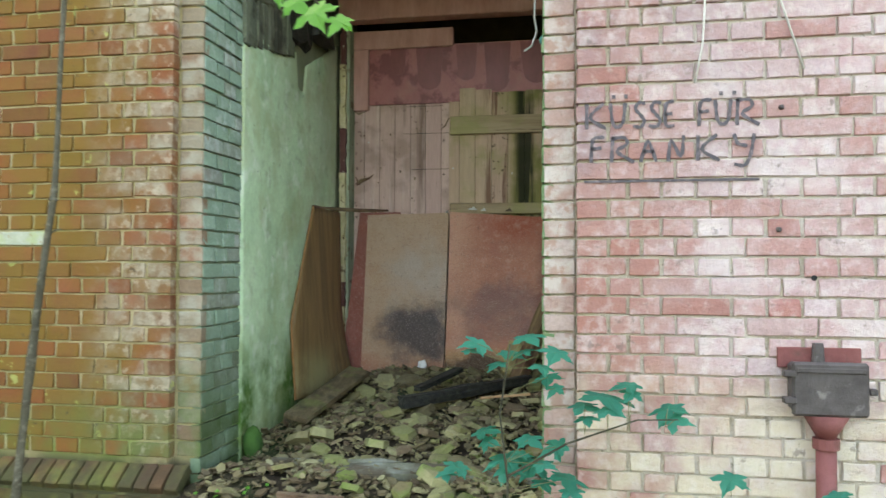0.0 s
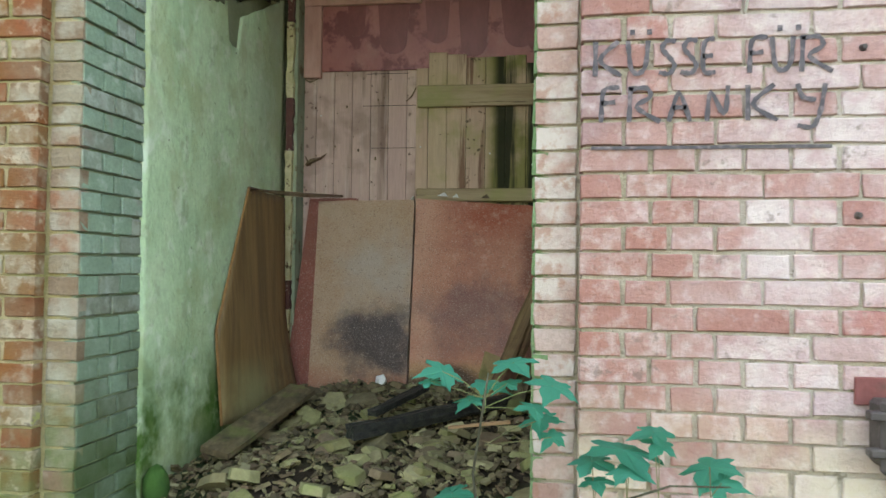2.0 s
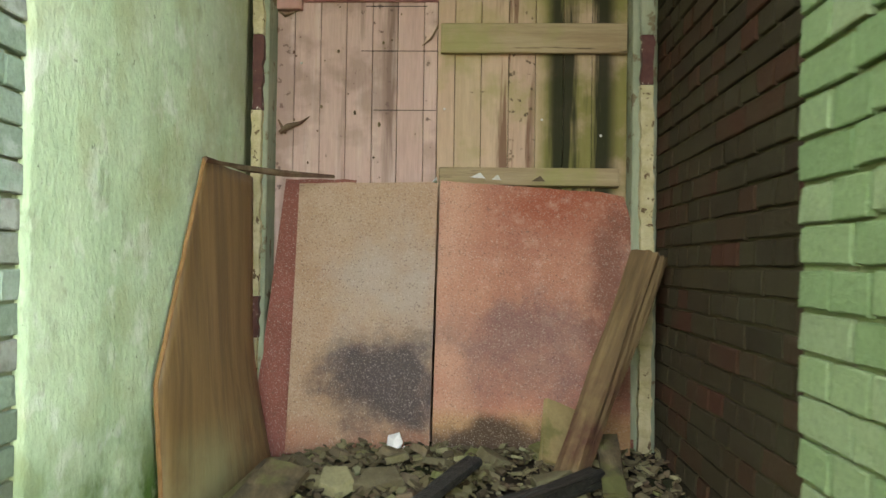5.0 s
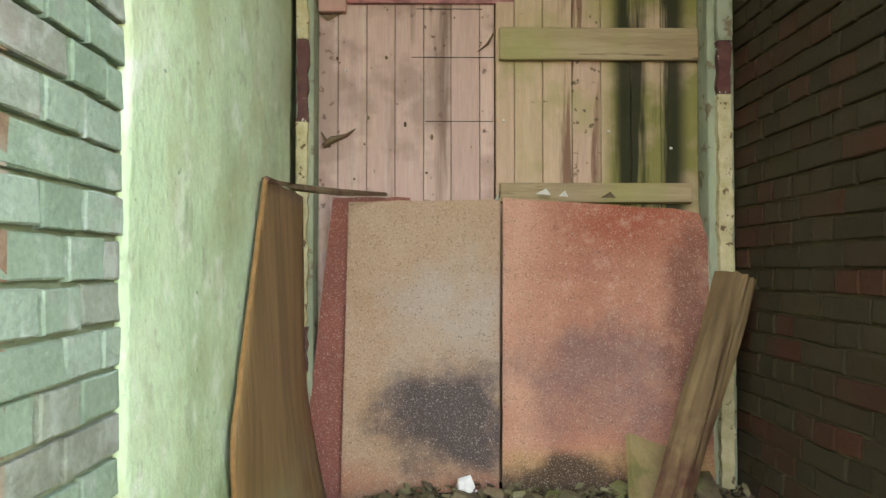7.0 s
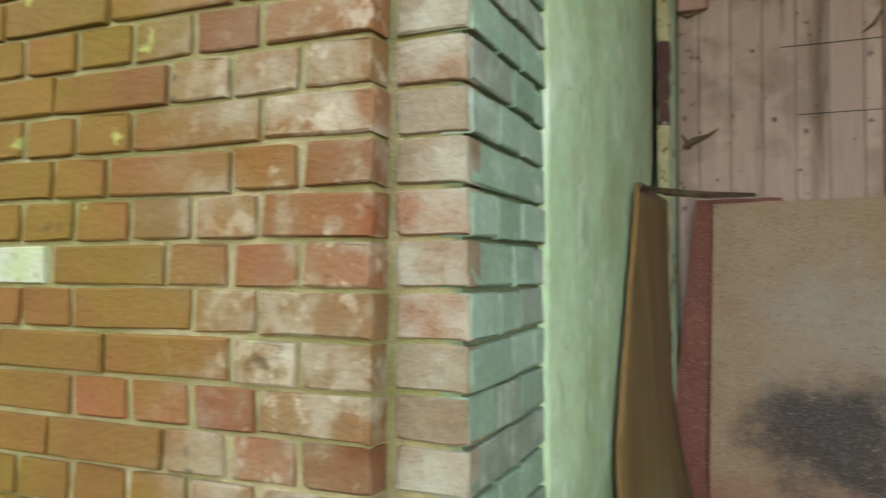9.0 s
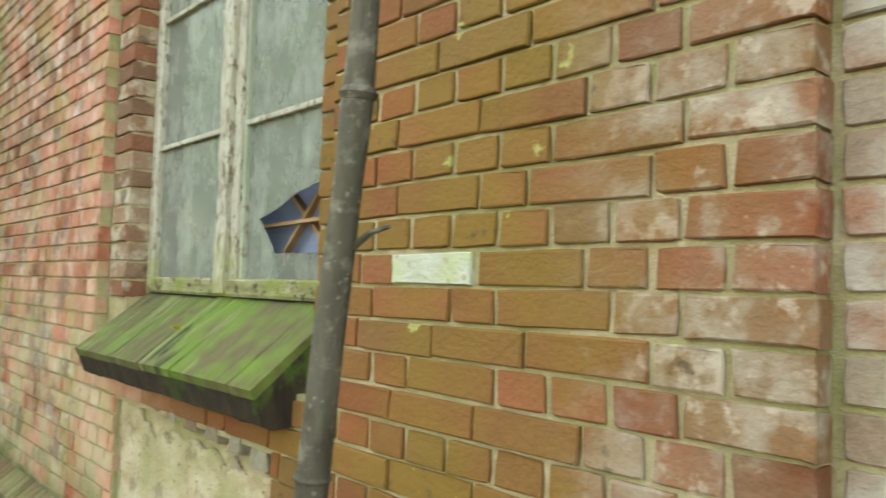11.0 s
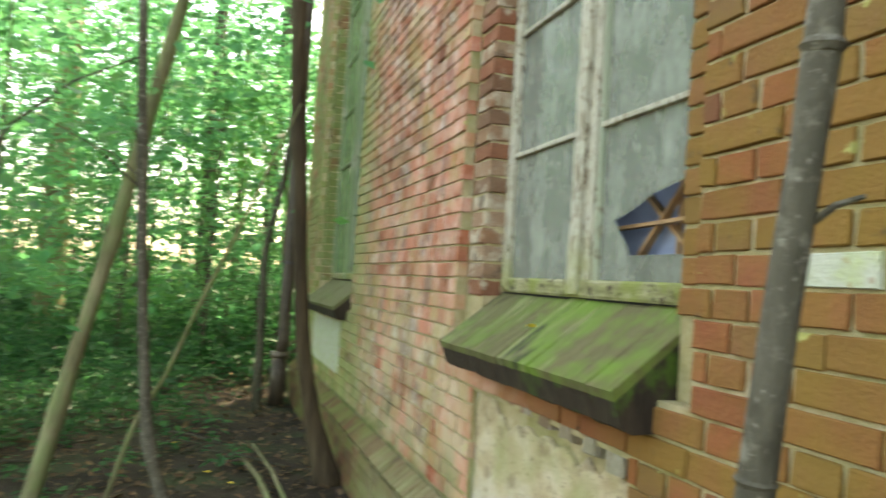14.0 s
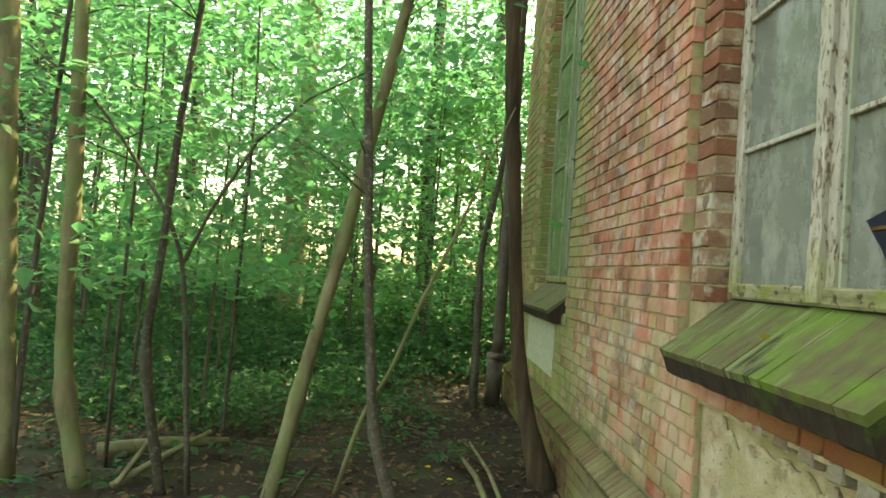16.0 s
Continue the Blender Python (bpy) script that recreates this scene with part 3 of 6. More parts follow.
def solid(name, bm, material, label, category, group="", kind="", smooth=False):
    return tagged(new(name, mesh_of(bm, name, material, smooth)), label, category, group, kind)


def add_box(bm, x0, x1, y0, y1, z0, z1, bevel=0.0, m=None, cuts=0, jit=0.0, rng=random):
    vs = bmesh.ops.create_cube(bm, size=1.0)["verts"]
    for v in vs:
        v.co = Vector(((x0 + x1) / 2 + v.co.x * (x1 - x0), (y0 + y1) / 2 + v.co.y * (y1 - y0), (z0 + z1) / 2 + v.co.z * (z1 - z0)))
    edges = list({e for v in vs for e in v.link_edges})
    if cuts:
        had = set(bm.verts) - set(vs)
        bmesh.ops.subdivide_edges(bm, edges=edges, cuts=cuts, use_grid_fill=True)
        vs = [v for v in bm.verts if v not in had]
    elif bevel:
        had = set(bm.verts) - set(vs)
        bmesh.ops.bevel(bm, geom=edges, offset=bevel, segments=1, affect='EDGES')
        vs = [v for v in bm.verts if v not in had]
    if jit:
        for v in vs:
            v.co += Vector((rng.uniform(-jit, jit), rng.uniform(-jit, jit), rng.uniform(-jit, jit)))
    if m is not None:
        for v in vs:
            v.co = m @ v.co
    return vs


def boxbm(*a, **k):
    bm = bmesh.new()
    add_box(bm, *a, **k)
    return bm


def tube(bm, pts, radii, seg=8, cap=True):
    """A tapered tube along points."""
    rings = []
    pts = [Vector(p) for p in pts]
    for i, p in enumerate(pts):
        d = (pts[min(i + 1, len(pts) - 1)] - pts[max(i - 1, 0)]).normalized()
        a = d.cross(Vector((0.31, 0.95, 0.05)))
        a = a.normalized() if a.length > 1e-4 else Vector((1, 0, 0))
        b = d.cross(a)
        r = radii[i] if not isinstance(radii, float) else radii
        rings.append([bm.verts.new(p + (a * math.cos(2 * math.pi * j / seg) + b * math.sin(2 * math.pi * j / seg)) * r) for j in range(seg)])
    for q, w in zip(rings, rings[1:]):
        for j in range(seg):
            bm.faces.new((q[j], q[(j + 1) % seg], w[(j + 1) % seg], w[j]))
    if cap:
        bm.faces.new(rings[0][::-1])
        bm.faces.new(rings[-1])


def tubebm(*a, **k):
    bm = bmesh.new()
    tube(bm, *a, **k)
    return bm


def chip_mesh(name, material, seed):
    """A flat angular chunk: an irregular polygon slab with chipped edges."""
    rng = random.Random(seed)
    b = bmesh.new()
    k = rng.randint(5, 7)
    th = rng.uniform(0.14, 0.30)
    ang = [2 * math.pi * i / k + rng.uniform(-0.35, 0.35) for i in range(k)]
    rad = [rng.uniform(0.65, 1.1) for _ in range(k)]
    top = [b.verts.new((math.cos(a) * r * 0.9, math.sin(a) * r * 0.68, th * rng.uniform(0.7, 1.2))) for a, r in zip(ang, rad)]
    bot = [b.verts.new((math.cos(a) * r * rng.uniform(0.95, 1.1), math.sin(a) * r * 0.75, -th)) for a, r in zip(ang, rad)]
    c = b.verts.new((rng.uniform(-0.2, 0.2), rng.uniform(-0.2, 0.2), th * rng.uniform(1.0, 1.5)))
    for i in range(k):
        b.faces.new((c, top[i], top[(i + 1) % k]))
        b.faces.new((top[i], bot[i], bot[(i + 1) % k], top[(i + 1) % k]))
    b.faces.new(bot[::-1])
    bmesh.ops.bevel(b, geom=[e for e in b.edges if e.verts[0].co.z > 0 or e.verts[1].co.z > 0], offset=0.035, segments=1, affect='EDGES')
    return mesh_of(b, name, material)


def rock_mesh(name, material, seed, flat=0.6):
    rng = random.Random(seed)
    bm = bmesh.new()
    bmesh.ops.create_icosphere(bm, subdivisions=1, radius=1.0)
    for v in bm.verts:
        k = rng.uniform(0.62, 1.05)
        v.co = Vector((v.co.x * k, v.co.y * k * 0.8, v.co.z * k * flat))
    return mesh_of(bm, name, material)


def gz(x, y):
    """Height of the ground: a low bank of rubble rising into the doorway."""
    def st(a, b, v):
        q = min(1.0, max(0.0, (v - a) / (b - a)))
        return q * q * (3 - 2 * q)
    w = st(-0.9, 0.35, x) * (1 - st(2.6, 4.5, x)) if y < 0.1 else 1.0
    out = 0.30 * st(-1.6, -0.25, y) + 0.14 * st(-0.4, 0.1, y)
    ins = 0.10 * st(0.3, 0.75, y) + 0.12 * st(0.8, 2.0, y)
    side = 0.10 * (1 - st(0.25, 0.6, x)) * st(0.0, 0.4, y)
    far = st(7.0, 30.0, math.hypot(x, y)) * 0.5 * noise.noise(Vector((x * 0.07, y * 0.07, 3.0)))
    base = 0.03 * noise.noise(Vector((x * 1.3, y * 1.3, 0.0))) + far
    return (out + ins) * w - side * 0.9 + base

# ---- ground ----


def axis_steps(lim, fine, step):
    v, s = [0.0], step
    while v[-1] < lim:
        v.append(v[-1] + s)
        if v[-1] > fine:
            s *= 1.22
    return [-a for a in v[:0:-1]] + v


gx = [a - 1.0 for a in axis_steps(420, 5.0, 0.12)]
gy = [a - 0.5 for a in axis_steps(420, 3.2, 0.12)]
bm = bmesh.new()
grid = [[bm.verts.new((x, y, gz(x, y))) for y in gy] for x in gx]
for i in range(len(gx) - 1):
    for j in range(len(gy) - 1):
        bm.faces.new((grid[i][j], grid[i + 1][j], grid[i + 1][j + 1], grid[i][j + 1]))
solid("ground", bm, M_SOIL, "dark forest soil with leaf litter beside the wall", "ground", kind="structure", smooth=True)

# ---- brick walls ----
PITCH, BH = 0.0769, 0.067     # courses of the orange facade
PITCH_R = 0.0790              # courses of the pink facade are a little taller
ZL, ZR = 1.5095, 1.692        # undersides of one course on the two facades
ZTOP = 5.2                    # top of the bricked storey


def wall_box(name, boxes, material, label):
    bm = bmesh.new()
    for b in boxes:
        add_box(bm, *b)
    return solid(name, bm, material, label, "wall", kind="structure")


J = 0.0090                  # depth of the raked joints
WIN = [(-3.0, -1.2), (-7.8, -5.62)]
ZS, ZW = 1.21, 4.80         # sill seat and window head
wall_left = wall_box("wall_left", [
    (-1.2, -J, J, 0.40, -0.3, ZTOP), (-3.0, -1.2, J, 0.40, -0.3, 0.56), (-2.70, -1.45, 0.045, 0.40, 0.56, 1.03), (-3.0, -2.70, J, 0.40, 0.56, 1.03),
    (-1.45, -1.2, J, 0.40, 0.56, 1.03), (-3.0, -1.2, J, 0.40, 1.03, ZS), (-3.0, -1.2, J, 0.40, ZW, ZTOP),
    (-5.62, -3.0 - J, J, 0.40, -0.3, ZTOP), (-7.8, -5.62, J, 0.40, -0.3, ZS), (-7.8, -5.62, J, 0.40, ZW, ZTOP), (-8.9, -7.8 - J, J, 0.40, -0.3, ZTOP),
    (-J, 0.128 - J, 0.045 + J, 0.46, -0.3, ZTOP),
    (-3.0, -2.80, 0.05 + J, 0.40, ZS, ZW), (-1.33, -1.2, 0.05 + J, 0.40, ZS, ZW),
    (-7.8, -7.60, 0.05 + J, 0.40, ZS, ZW), (-5.75, -5.62, 0.05 + J, 0.40, ZS, ZW)], M_MORTAR, "orange brick wall with pale raked mortar joints")
# Upper walls out of view, added for the height that shades the ground.
wall_left_upper = wall_box("wall_left_upper", [(-8.9, 0.128, 0.0, 0.40, ZTOP, 6.2)], M_MORTAR, "unseen plain upper brick wall added below the roof")
wall_right = wall_box("wall_right", [(1.885 + J, 6.0, -0.124 + J, 0.30, -0.3, ZTOP), (1.745 + J, 1.885 + J, -0.06 + J, 0.30, -0.3, ZTOP), (0.128, 6.0, 0.0, 0.30, ZTOP, 6.2)], M_MORTAR_R, "pink brick wall with whitish wash and graffiti")
recess_wall = wall_box("recess_wall", [(1.905 + J, 2.3, 0.30, 2.6, -0.3, 3.5)], M_MORTAR_D, "brick side wall of the doorway, its shade painted into dark colours")
plaster_wall = wall_box("plaster_wall", [(-0.25, 0.128 - J, 0.46, 2.6, -0.3, 3.5)], M_MORTAR_G, "old masonry behind the green plaster")


def brick_mesh(name, length, material, seed, depth=0.05, bh=BH):
    """A worn brick: an uneven outline, rounded front edges and knocked corners."""
    rng = random.Random(seed)
    bm = bmesh.new()
    hu, hv = length / 2, bh / 2
    a, b = rng.uniform(0.25, 0.42), rng.uniform(0.25, 0.42)
    ring = [(-hu, -hv), (-a * length, -hv), (b * length, -hv), (hu, -hv), (hu, 0.0), (hu, hv), (b * length, hv), (-a * length, hv), (-hu, hv), (-hu, 0.0)]
    outer, inner, back = [], [], []
    for i, (u, v) in enumerate(ring):
        corner = i in (0, 3, 5, 8)
        k = rng.choice((0.0, 0.0, 0.001, 0.004)) if corner else -0.0008
        uu = u - math.copysign(k, u) * (abs(u) > hu * 0.9) + rng.uniform(-1, 1) * 0.0014
        vv = v - (math.copysign(k * 0.6, v) if v else 0) + rng.uniform(-1, 1) * 0.0018
        ins = rng.uniform(0.0018, 0.0042)
        outer.append(bm.verts.new((uu, rng.uniform(0.002, 0.0045), vv)))
        inner.append(bm.verts.new((uu - math.copysign(ins, u) * (abs(u) > hu * 0.9), rng.uniform(-0.0012, 0.0012), vv - (math.copysign(ins, v) if v else 0))))
        back.append(bm.verts.new((u, depth, v)))
    n = len(ring)
    bm.faces.new(inner)
    for i in range(n):
        j = (i + 1) % n
        bm.faces.new((outer[i], outer[j], inner[j], inner[i]))
        bm.faces.new((back[i], back[j], outer[j], outer[i]))
    bmesh.ops.recalc_face_normals(bm, faces=list(bm.faces))
    return mesh_of(bm, name, material)


BRICK_CACHE = {}


def brick_variants(pair, length, bh=BH):
    key = (pair[0].name, round(length, 2), bh)
    if key not in BRICK_CACHE:
        BRICK_CACHE[key] = [brick_mesh("brick", length, pair[0], hash_seed + 17 * len(BRICK_CACHE), bh=bh) for hash_seed in range(5)]
    return BRICK_CACHE[key]


HEADER, STRETCHER, CLOSER, JOINT = 0.1245, 0.258, 0.2015, 0.009


def course_lengths(u0, u1, k, rng, only=None, corner="start", odd=0):
    """Bricks of one course in English bond from its corner: a stretcher course after two or three headers, a header course after a three-quarter closer."""
    if only:
        sizes = iter(lambda: only, 0)
    elif (k + odd) % 2 == 0:
        sizes = itertools.chain([HEADER] * (3 if (k - odd * 5) % 4 == 0 else 2), iter(lambda: STRETCHER if rng.random() > 0.12 else HEADER, 0))
    else:
        sizes = itertools.chain([CLOSER], iter(lambda: HEADER if rng.random() > 0.08 else STRETCHER, 0))
    out, u, full = [], 0.0, u1 - u0
    while full - u > 0.04:
        w = min(next(sizes), full - u)
        if full - u - w < 0.04:
            w = full - u
        out.append((u0 + u, u0 + u + w) if corner == "start" else (u1 - u - w, u1 - u))
        u += w + JOINT
    return out


def lay(parent, pair, m, u0, u1, z0, z1, zref, seed, near=None, holes=(), only=None, limit=300, pitch=PITCH, corner="start", odd=0, rough=1.0):
    """Bricks on a wall face whose local -y looks outwards. near(u, z): nearest stretch, built as single bricks."""
    rng = random.Random(seed)
    bh = pitch - 0.0085
    k = math.ceil((z0 - zref) / pitch - 0.01)
    singles, rest = [], []
    while zref + k * pitch + bh <= z1 + 0.012:
        z = zref + k * pitch + bh / 2
        row = course_lengths(u0, u1, k, rng, only, corner, odd)
        for a, b, c, d in holes:
            if c - 0.01 < z < d + 0.01:
                row = [q for p in row for q in ((p[0], min(p[1], a)), (max(p[0], b), p[1])) if q[1] - q[0] > 0.035]
        for a, b in row:
            mm = m @ pose((a + b) / 2 + rng.uniform(-1, 1) * 0.0015, rng.uniform(-0.003, 0.002) * rough, z + rng.uniform(-1, 1) * 0.002, -2.0 + rng.uniform(-1.6, 1.6) * rough, rng.uniform(-0.7, 0.7) * rough, rng.uniform(-1.0, 1.0) * rough)
            (singles if near and near((a + b) / 2, z) and len(singles) < limit else rest).append((mm, round(b - a, 2), rng.randrange(5)))
        k += 1
    for mm, ln, i in singles:
        ob = new("brick", brick_variants(pair, ln, bh)[i])
        ob.parent, ob.matrix_local = parent, mm
    if rest:
        vs, fs = [], []
        for mm, ln, i in rest:
            me = brick_variants(pair, ln, bh)[i]
            o = len(vs)
            vs += [tuple(mm @ v.co) for v in me.vertices]
            fs += [tuple(o + j for j in p.vertices) for p in me.polygons]
        me = bpy.data.meshes.new("bricks")
        me.from_pydata(vs, [], fs)
        me.materials.append(pair[1])
        ob = new("brick_courses", me)
        ob.parent = parent
        ob["kind"] = "stuff"


FACE = Matrix.Identity(4)
TO_PX = pose(0, 0, 0, 0, 0, 90)      # faces +x: local u runs along +y
TO_NX = pose(0, 0, 0, 0, 0, -90)     # faces -x: local u runs along -y


# ---- plastered side of the doorway, with its broken upper edge ----
bm = bmesh.new()
rng = random.Random(5)
ys = [0.462 + i * 0.0401 for i in range(41)]
cols = []
for y in ys:
    top = 2.62 + 0.18 * (y - 0.4) + 0.05 * noise.noise(Vector((y * 5, 0, 0))) if y < 1.25 else (2.55 + 0.0 * y if y < 1.4 else 2.72 + 0.5 * (y - 1.4))
    cols.append([bm.verts.new((0.134 + 0.004 * noise.noise(Vector((y * 2.2, i * 0.25, 1))) + 0.0025 * noise.noise(Vector((y * 11, i * 1.0, 4))), y, -0.3 + (top + 0.3) * i / 48 + (0.02 * noise.noise(Vector((y * 14, 2, 2))) if i == 48 else 0))) for i in range(49)])
for a, b in zip(cols, cols[1:]):
    for i in range(48):
        bm.faces.new((a[i], b[i], b[i + 1], a[i + 1]))
r = bmesh.ops.extrude_face_region(bm, geom=list(bm.faces))
for g in r["geom"]:
    if isinstance(g, bmesh.types.BMVert):
        g.co.x -= 0.022
bmesh.ops.recalc_face_normals(bm, faces=list(bm.faces))
solid("plaster_coat", bm, M_PLASTER, "pale green algae-stained lime plaster with a broken upper edge", "plaster", kind="structure", smooth=True)
bm = bmesh.new()
for i in range(5):
    y0 = 0.42 + i * 0.33
    if i < 2:
        continue
    add_box(bm, 0.128 - J, 0.165 + 0.05 * (i % 2), y0, y0 + 0.34, 2.76 + 0.10 * i - (0.12 if i in (2, 3) else 0), 3.45, cuts=2, jit=0.018, rng=rng)
b = bmesh.new()
for i in range(9):
    for k in range(3):
        add_box(b, 0.128 - J, 0.142 + rng.uniform(-0.006, 0.012), 0.462 + i * 0.082, 0.540 + i * 0.082, 2.60 + k * 0.27 + 0.015 * i, 2.865 + k * 0.27 + 0.015 * i, bevel=0.008, jit=0.004, rng=rng)
solid("bare_masonry", b, M_OLDMASON, "grey-green bare masonry above the broken plaster edge", "wall", kind="structure")
solid("decayed_wall_beam", bm, M_BURNT, "blackened rotten beam and masonry above the plaster", "beam", kind="structure")

# ---- ceiling and closing walls of the doorway, unseen roof added over the building ----
solid("ceiling", boxbm(-0.25, 2.3, 0.30, 2.75, 3.5, 3.62), M_ROT, "dark boarded ceiling of the doorway", "ceiling", kind="structure")
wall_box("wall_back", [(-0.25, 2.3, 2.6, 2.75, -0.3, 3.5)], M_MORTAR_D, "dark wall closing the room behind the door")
wall_box("wall_room", [(-8.9, -8.6, 0.40, 4.0, -0.3, 6.2), (-8.6, 6.0, 4.0, 4.3, -0.3, 6.2), (6.0, 6.3, -0.124, 4.3, -0.3, 6.2)], M_INNER, "grey inner walls of the dim room")
solid("floor_room", boxbm(-8.6, -0.25, 0.40, 4.0, 0.3, 0.4), M_SOIL, "dusty floor of the dim room", "floor", kind="structure")
solid("room_ceiling", boxbm(-8.6, 6.0, 0.40, 4.0, 5.0, 5.1), M_INNER, "grey ceiling of the dim room", "ceiling", kind="structure")
# Never in view; added so the building keeps the sun off its front.
solid("roof", boxbm(-9.2, 6.6, -0.12, 4.6, 6.2, 6.35), M_ROOF, "unseen dark flat roof added to shade the ground in front", "roof", kind="structure")

# ---- doorway: frame, boarded door, hatch, transom ----
YD = 2.237
door = thing("door_1", "old boarded double door of weathered pinkish planks, shut", "door", (0.98, YD, 0.6), kind="structure")


def child(name, bm, mat, parent, label="", smooth=False):
    """A part given in world coordinates."""
    off = Matrix.Translation(-parent.matrix_basis.translation)
    bmesh.ops.transform(bm, matrix=off, verts=list(bm.verts))
    return part(name, bm, mat, parent, label, smooth)


rng = random.Random(11)
x = 0.205
for w in (0.09, 0.12, 0.118, 0.12, 0.115, 0.12, 0.062):
    child("board", boxbm(x + 0.001, x + w - 0.0015, YD + rng.uniform(0, 0.003), YD + 0.025, 0.60, 2.655 + rng.uniform(-0.02, 0.015), bevel=0.002), M_WOOD, door)
    x += w
child("brace", boxbm(0.60, 0.95, YD - 0.002, YD + 0.01, 2.415, 2.418), M_BLACK, door, "dark scratch line")
hatch = thing("door_hatch", "boarded hatch leaf of planks with mould stains and cross rails", "door", (1.35, YD - 0.03, 0.6), kind="structure")
x = 0.952
for i, w in enumerate((0.078, 0.118, 0.122, 0.12, 0.125, 0.125, 0.16)):
    top = 2.72 if 0 < i < 6 else 2.66
    child("board", boxbm(x + 0.001, min(x + w - 0.0015, 1.795), YD - 0.035 + rng.uniform(0, 0.003), YD - 0.003, 0.60, top + rng.uniform(-0.02, 0.02), bevel=0.002), M_WOOD2, hatch)
    x += w
child("rail", boxbm(0.965, 1.79, YD - 0.065, YD - 0.036, 2.392, 2.525, bevel=0.004, cuts=0), M_BAR, hatch, "grey-green wooden cross rail")
child("rail", boxbm(0.965, 1.76, YD - 0.062, YD - 0.036, 1.80, 1.882, bevel=0.006, jit=0.003), M_BAR, hatch, "chipped lower cross rail")
for zz, xx in ((2.36, 0.327), (2.145, 0.985), (2.47, 1.0), (2.10, 1.42), (2.03, 1.68)):
    b = bmesh.new()
    bmesh.ops.create_cone(b, segments=8, radius1=0.006, radius2=0.004, depth=0.006, cap_ends=True, matrix=pose(xx, YD - 0.004 - (0.036 if xx > 0.95 else 0), zz, 90))
    child("nail", b, M_CABLE, door if xx < 0.95 else hatch, "pale nail head")
frame1 = thing("door_frame", "door frame with peeling cream and maroon paint", "door frame", (0.98, 2.07, 0.6), kind="structure")
child("jamb", boxbm(0.142, 0.215, 2.10, 2.26, 0.5, 3.22, bevel=0.004), M_GREYFRAME, frame1, "grey-green weathered jamb")
child("jamb", boxbm(1.798, 1.905, 2.10, 2.26, 0.5, 3.22, bevel=0.004), M_GREYFRAME, frame1, "grey-green weathered jamb")


def peel_strip(x0, x1, z0, z1, mat, label):
    b = bmesh.new()
    rg = random.Random(int(z0 * 100))
    n = max(2, int((z1 - z0) / 0.03))
    prev = None
    for i in range(n + 1):
        z = z0 + (z1 - z0) * i / n
        a, c = x0 + rg.uniform(-0.004, 0.006), x1 + rg.uniform(-0.008, 0.004)
        y = 2.066 + rg.uniform(-0.003, 0.003)
        q = [b.verts.new(p) for p in ((a, y, z), (c, y + 0.002, z), (c, 2.10, z), (a, 2.10, z))]
        if prev:
            for j in range(4):
                b.faces.new((prev[j], prev[(j + 1) % 4], q[(j + 1) % 4], q[j]))
        else:
            b.faces.new(q[::-1])
        prev = q
    b.faces.new(prev)
    child("stop_moulding", b, mat, frame1, label)


for x0, x1, top in ((0.152, 0.197, 2.92), (1.828, 1.885, 2.90)):
    peel_strip(x0, x1, 0.55, 1.12, M_PEEL, "flaking cream paint")
    peel_strip(x0, x1, 1.122, 1.30, M_MAROON if x0 < 1 else M_PEEL, "maroon paint")
    peel_strip(x0, x1, 1.302, 2.11 if x0 < 1 else 2.225, M_PEEL, "flaking cream paint")
    peel_strip(x0, x1, 2.113 if x0 < 1 else 2.228, 2.44, M_MAROON, "maroon paint")
    peel_strip(x0, x1, 2.443, top, M_GREYFRAME if x0 > 1 else M_PEEL, "flaking paint")
    peel_strip(x0, x1, top + 0.003, 3.22, M_MAROON, "maroon paint")
child("transom_bar", boxbm(0.142, 1.905, 2.00, 2.12, 3.222, 3.42, bevel=0.008), M_FRAMEWOOD, frame1, "pinkish painted transom beam")
child("upper_rail", boxbm(0.215, 0.98, 2.20, 2.26, 3.06, 3.20, bevel=0.004), M_FRAMEWOOD, frame1, "pinkish painted rail")
child("upper_stile", boxbm(0.215, 0.33, 2.205, 2.26, 2.60, 3.06, bevel=0.004), M_FRAMEWOOD, frame1, "pinkish painted stile")
panel = thing("transom_panel", "glossy dark red panel with dried drips above the door", "panel", (1.06, 2.23, 2.64))
child("sheet", boxbm(0.332, 1.80, 2.222, 2.236, 2.64, 3.08, bevel=0.002), M_REDPANEL, panel)
for cx, w, low in ((0.56, 0.10, 2.86), (0.80, 0.17, 2.74), (1.08, 0.13, 2.80), (1.31, 0.16, 2.71), (1.60, 0.20, 2.76)):
    b = bmesh.new()
    out = [(cx - w * 0.62, 3.072), (cx + w * 0.62, 3.072)] + [(cx + w * 0.5 * math.cos(a), low + w * 0.45 + w * 0.45 * math.sin(a)) for a in [-math.pi * k / 10 for k in range(11)]]
    b.faces.new([b.verts.new((u, 2.2195, v)) for u, v in out])
    r = bmesh.ops.extrude_face_region(b, geom=list(b.faces))
    for g in r["geom"]:
        if isinstance(g, bmesh.types.BMVert):
            g.co.y = 2.223
    bmesh.ops.recalc_face_normals(b, faces=list(b.faces))
    child("drip", b, M_REDDRIP, panel, "dried darker red paint drip")

# ---- boards leaning on the door ----


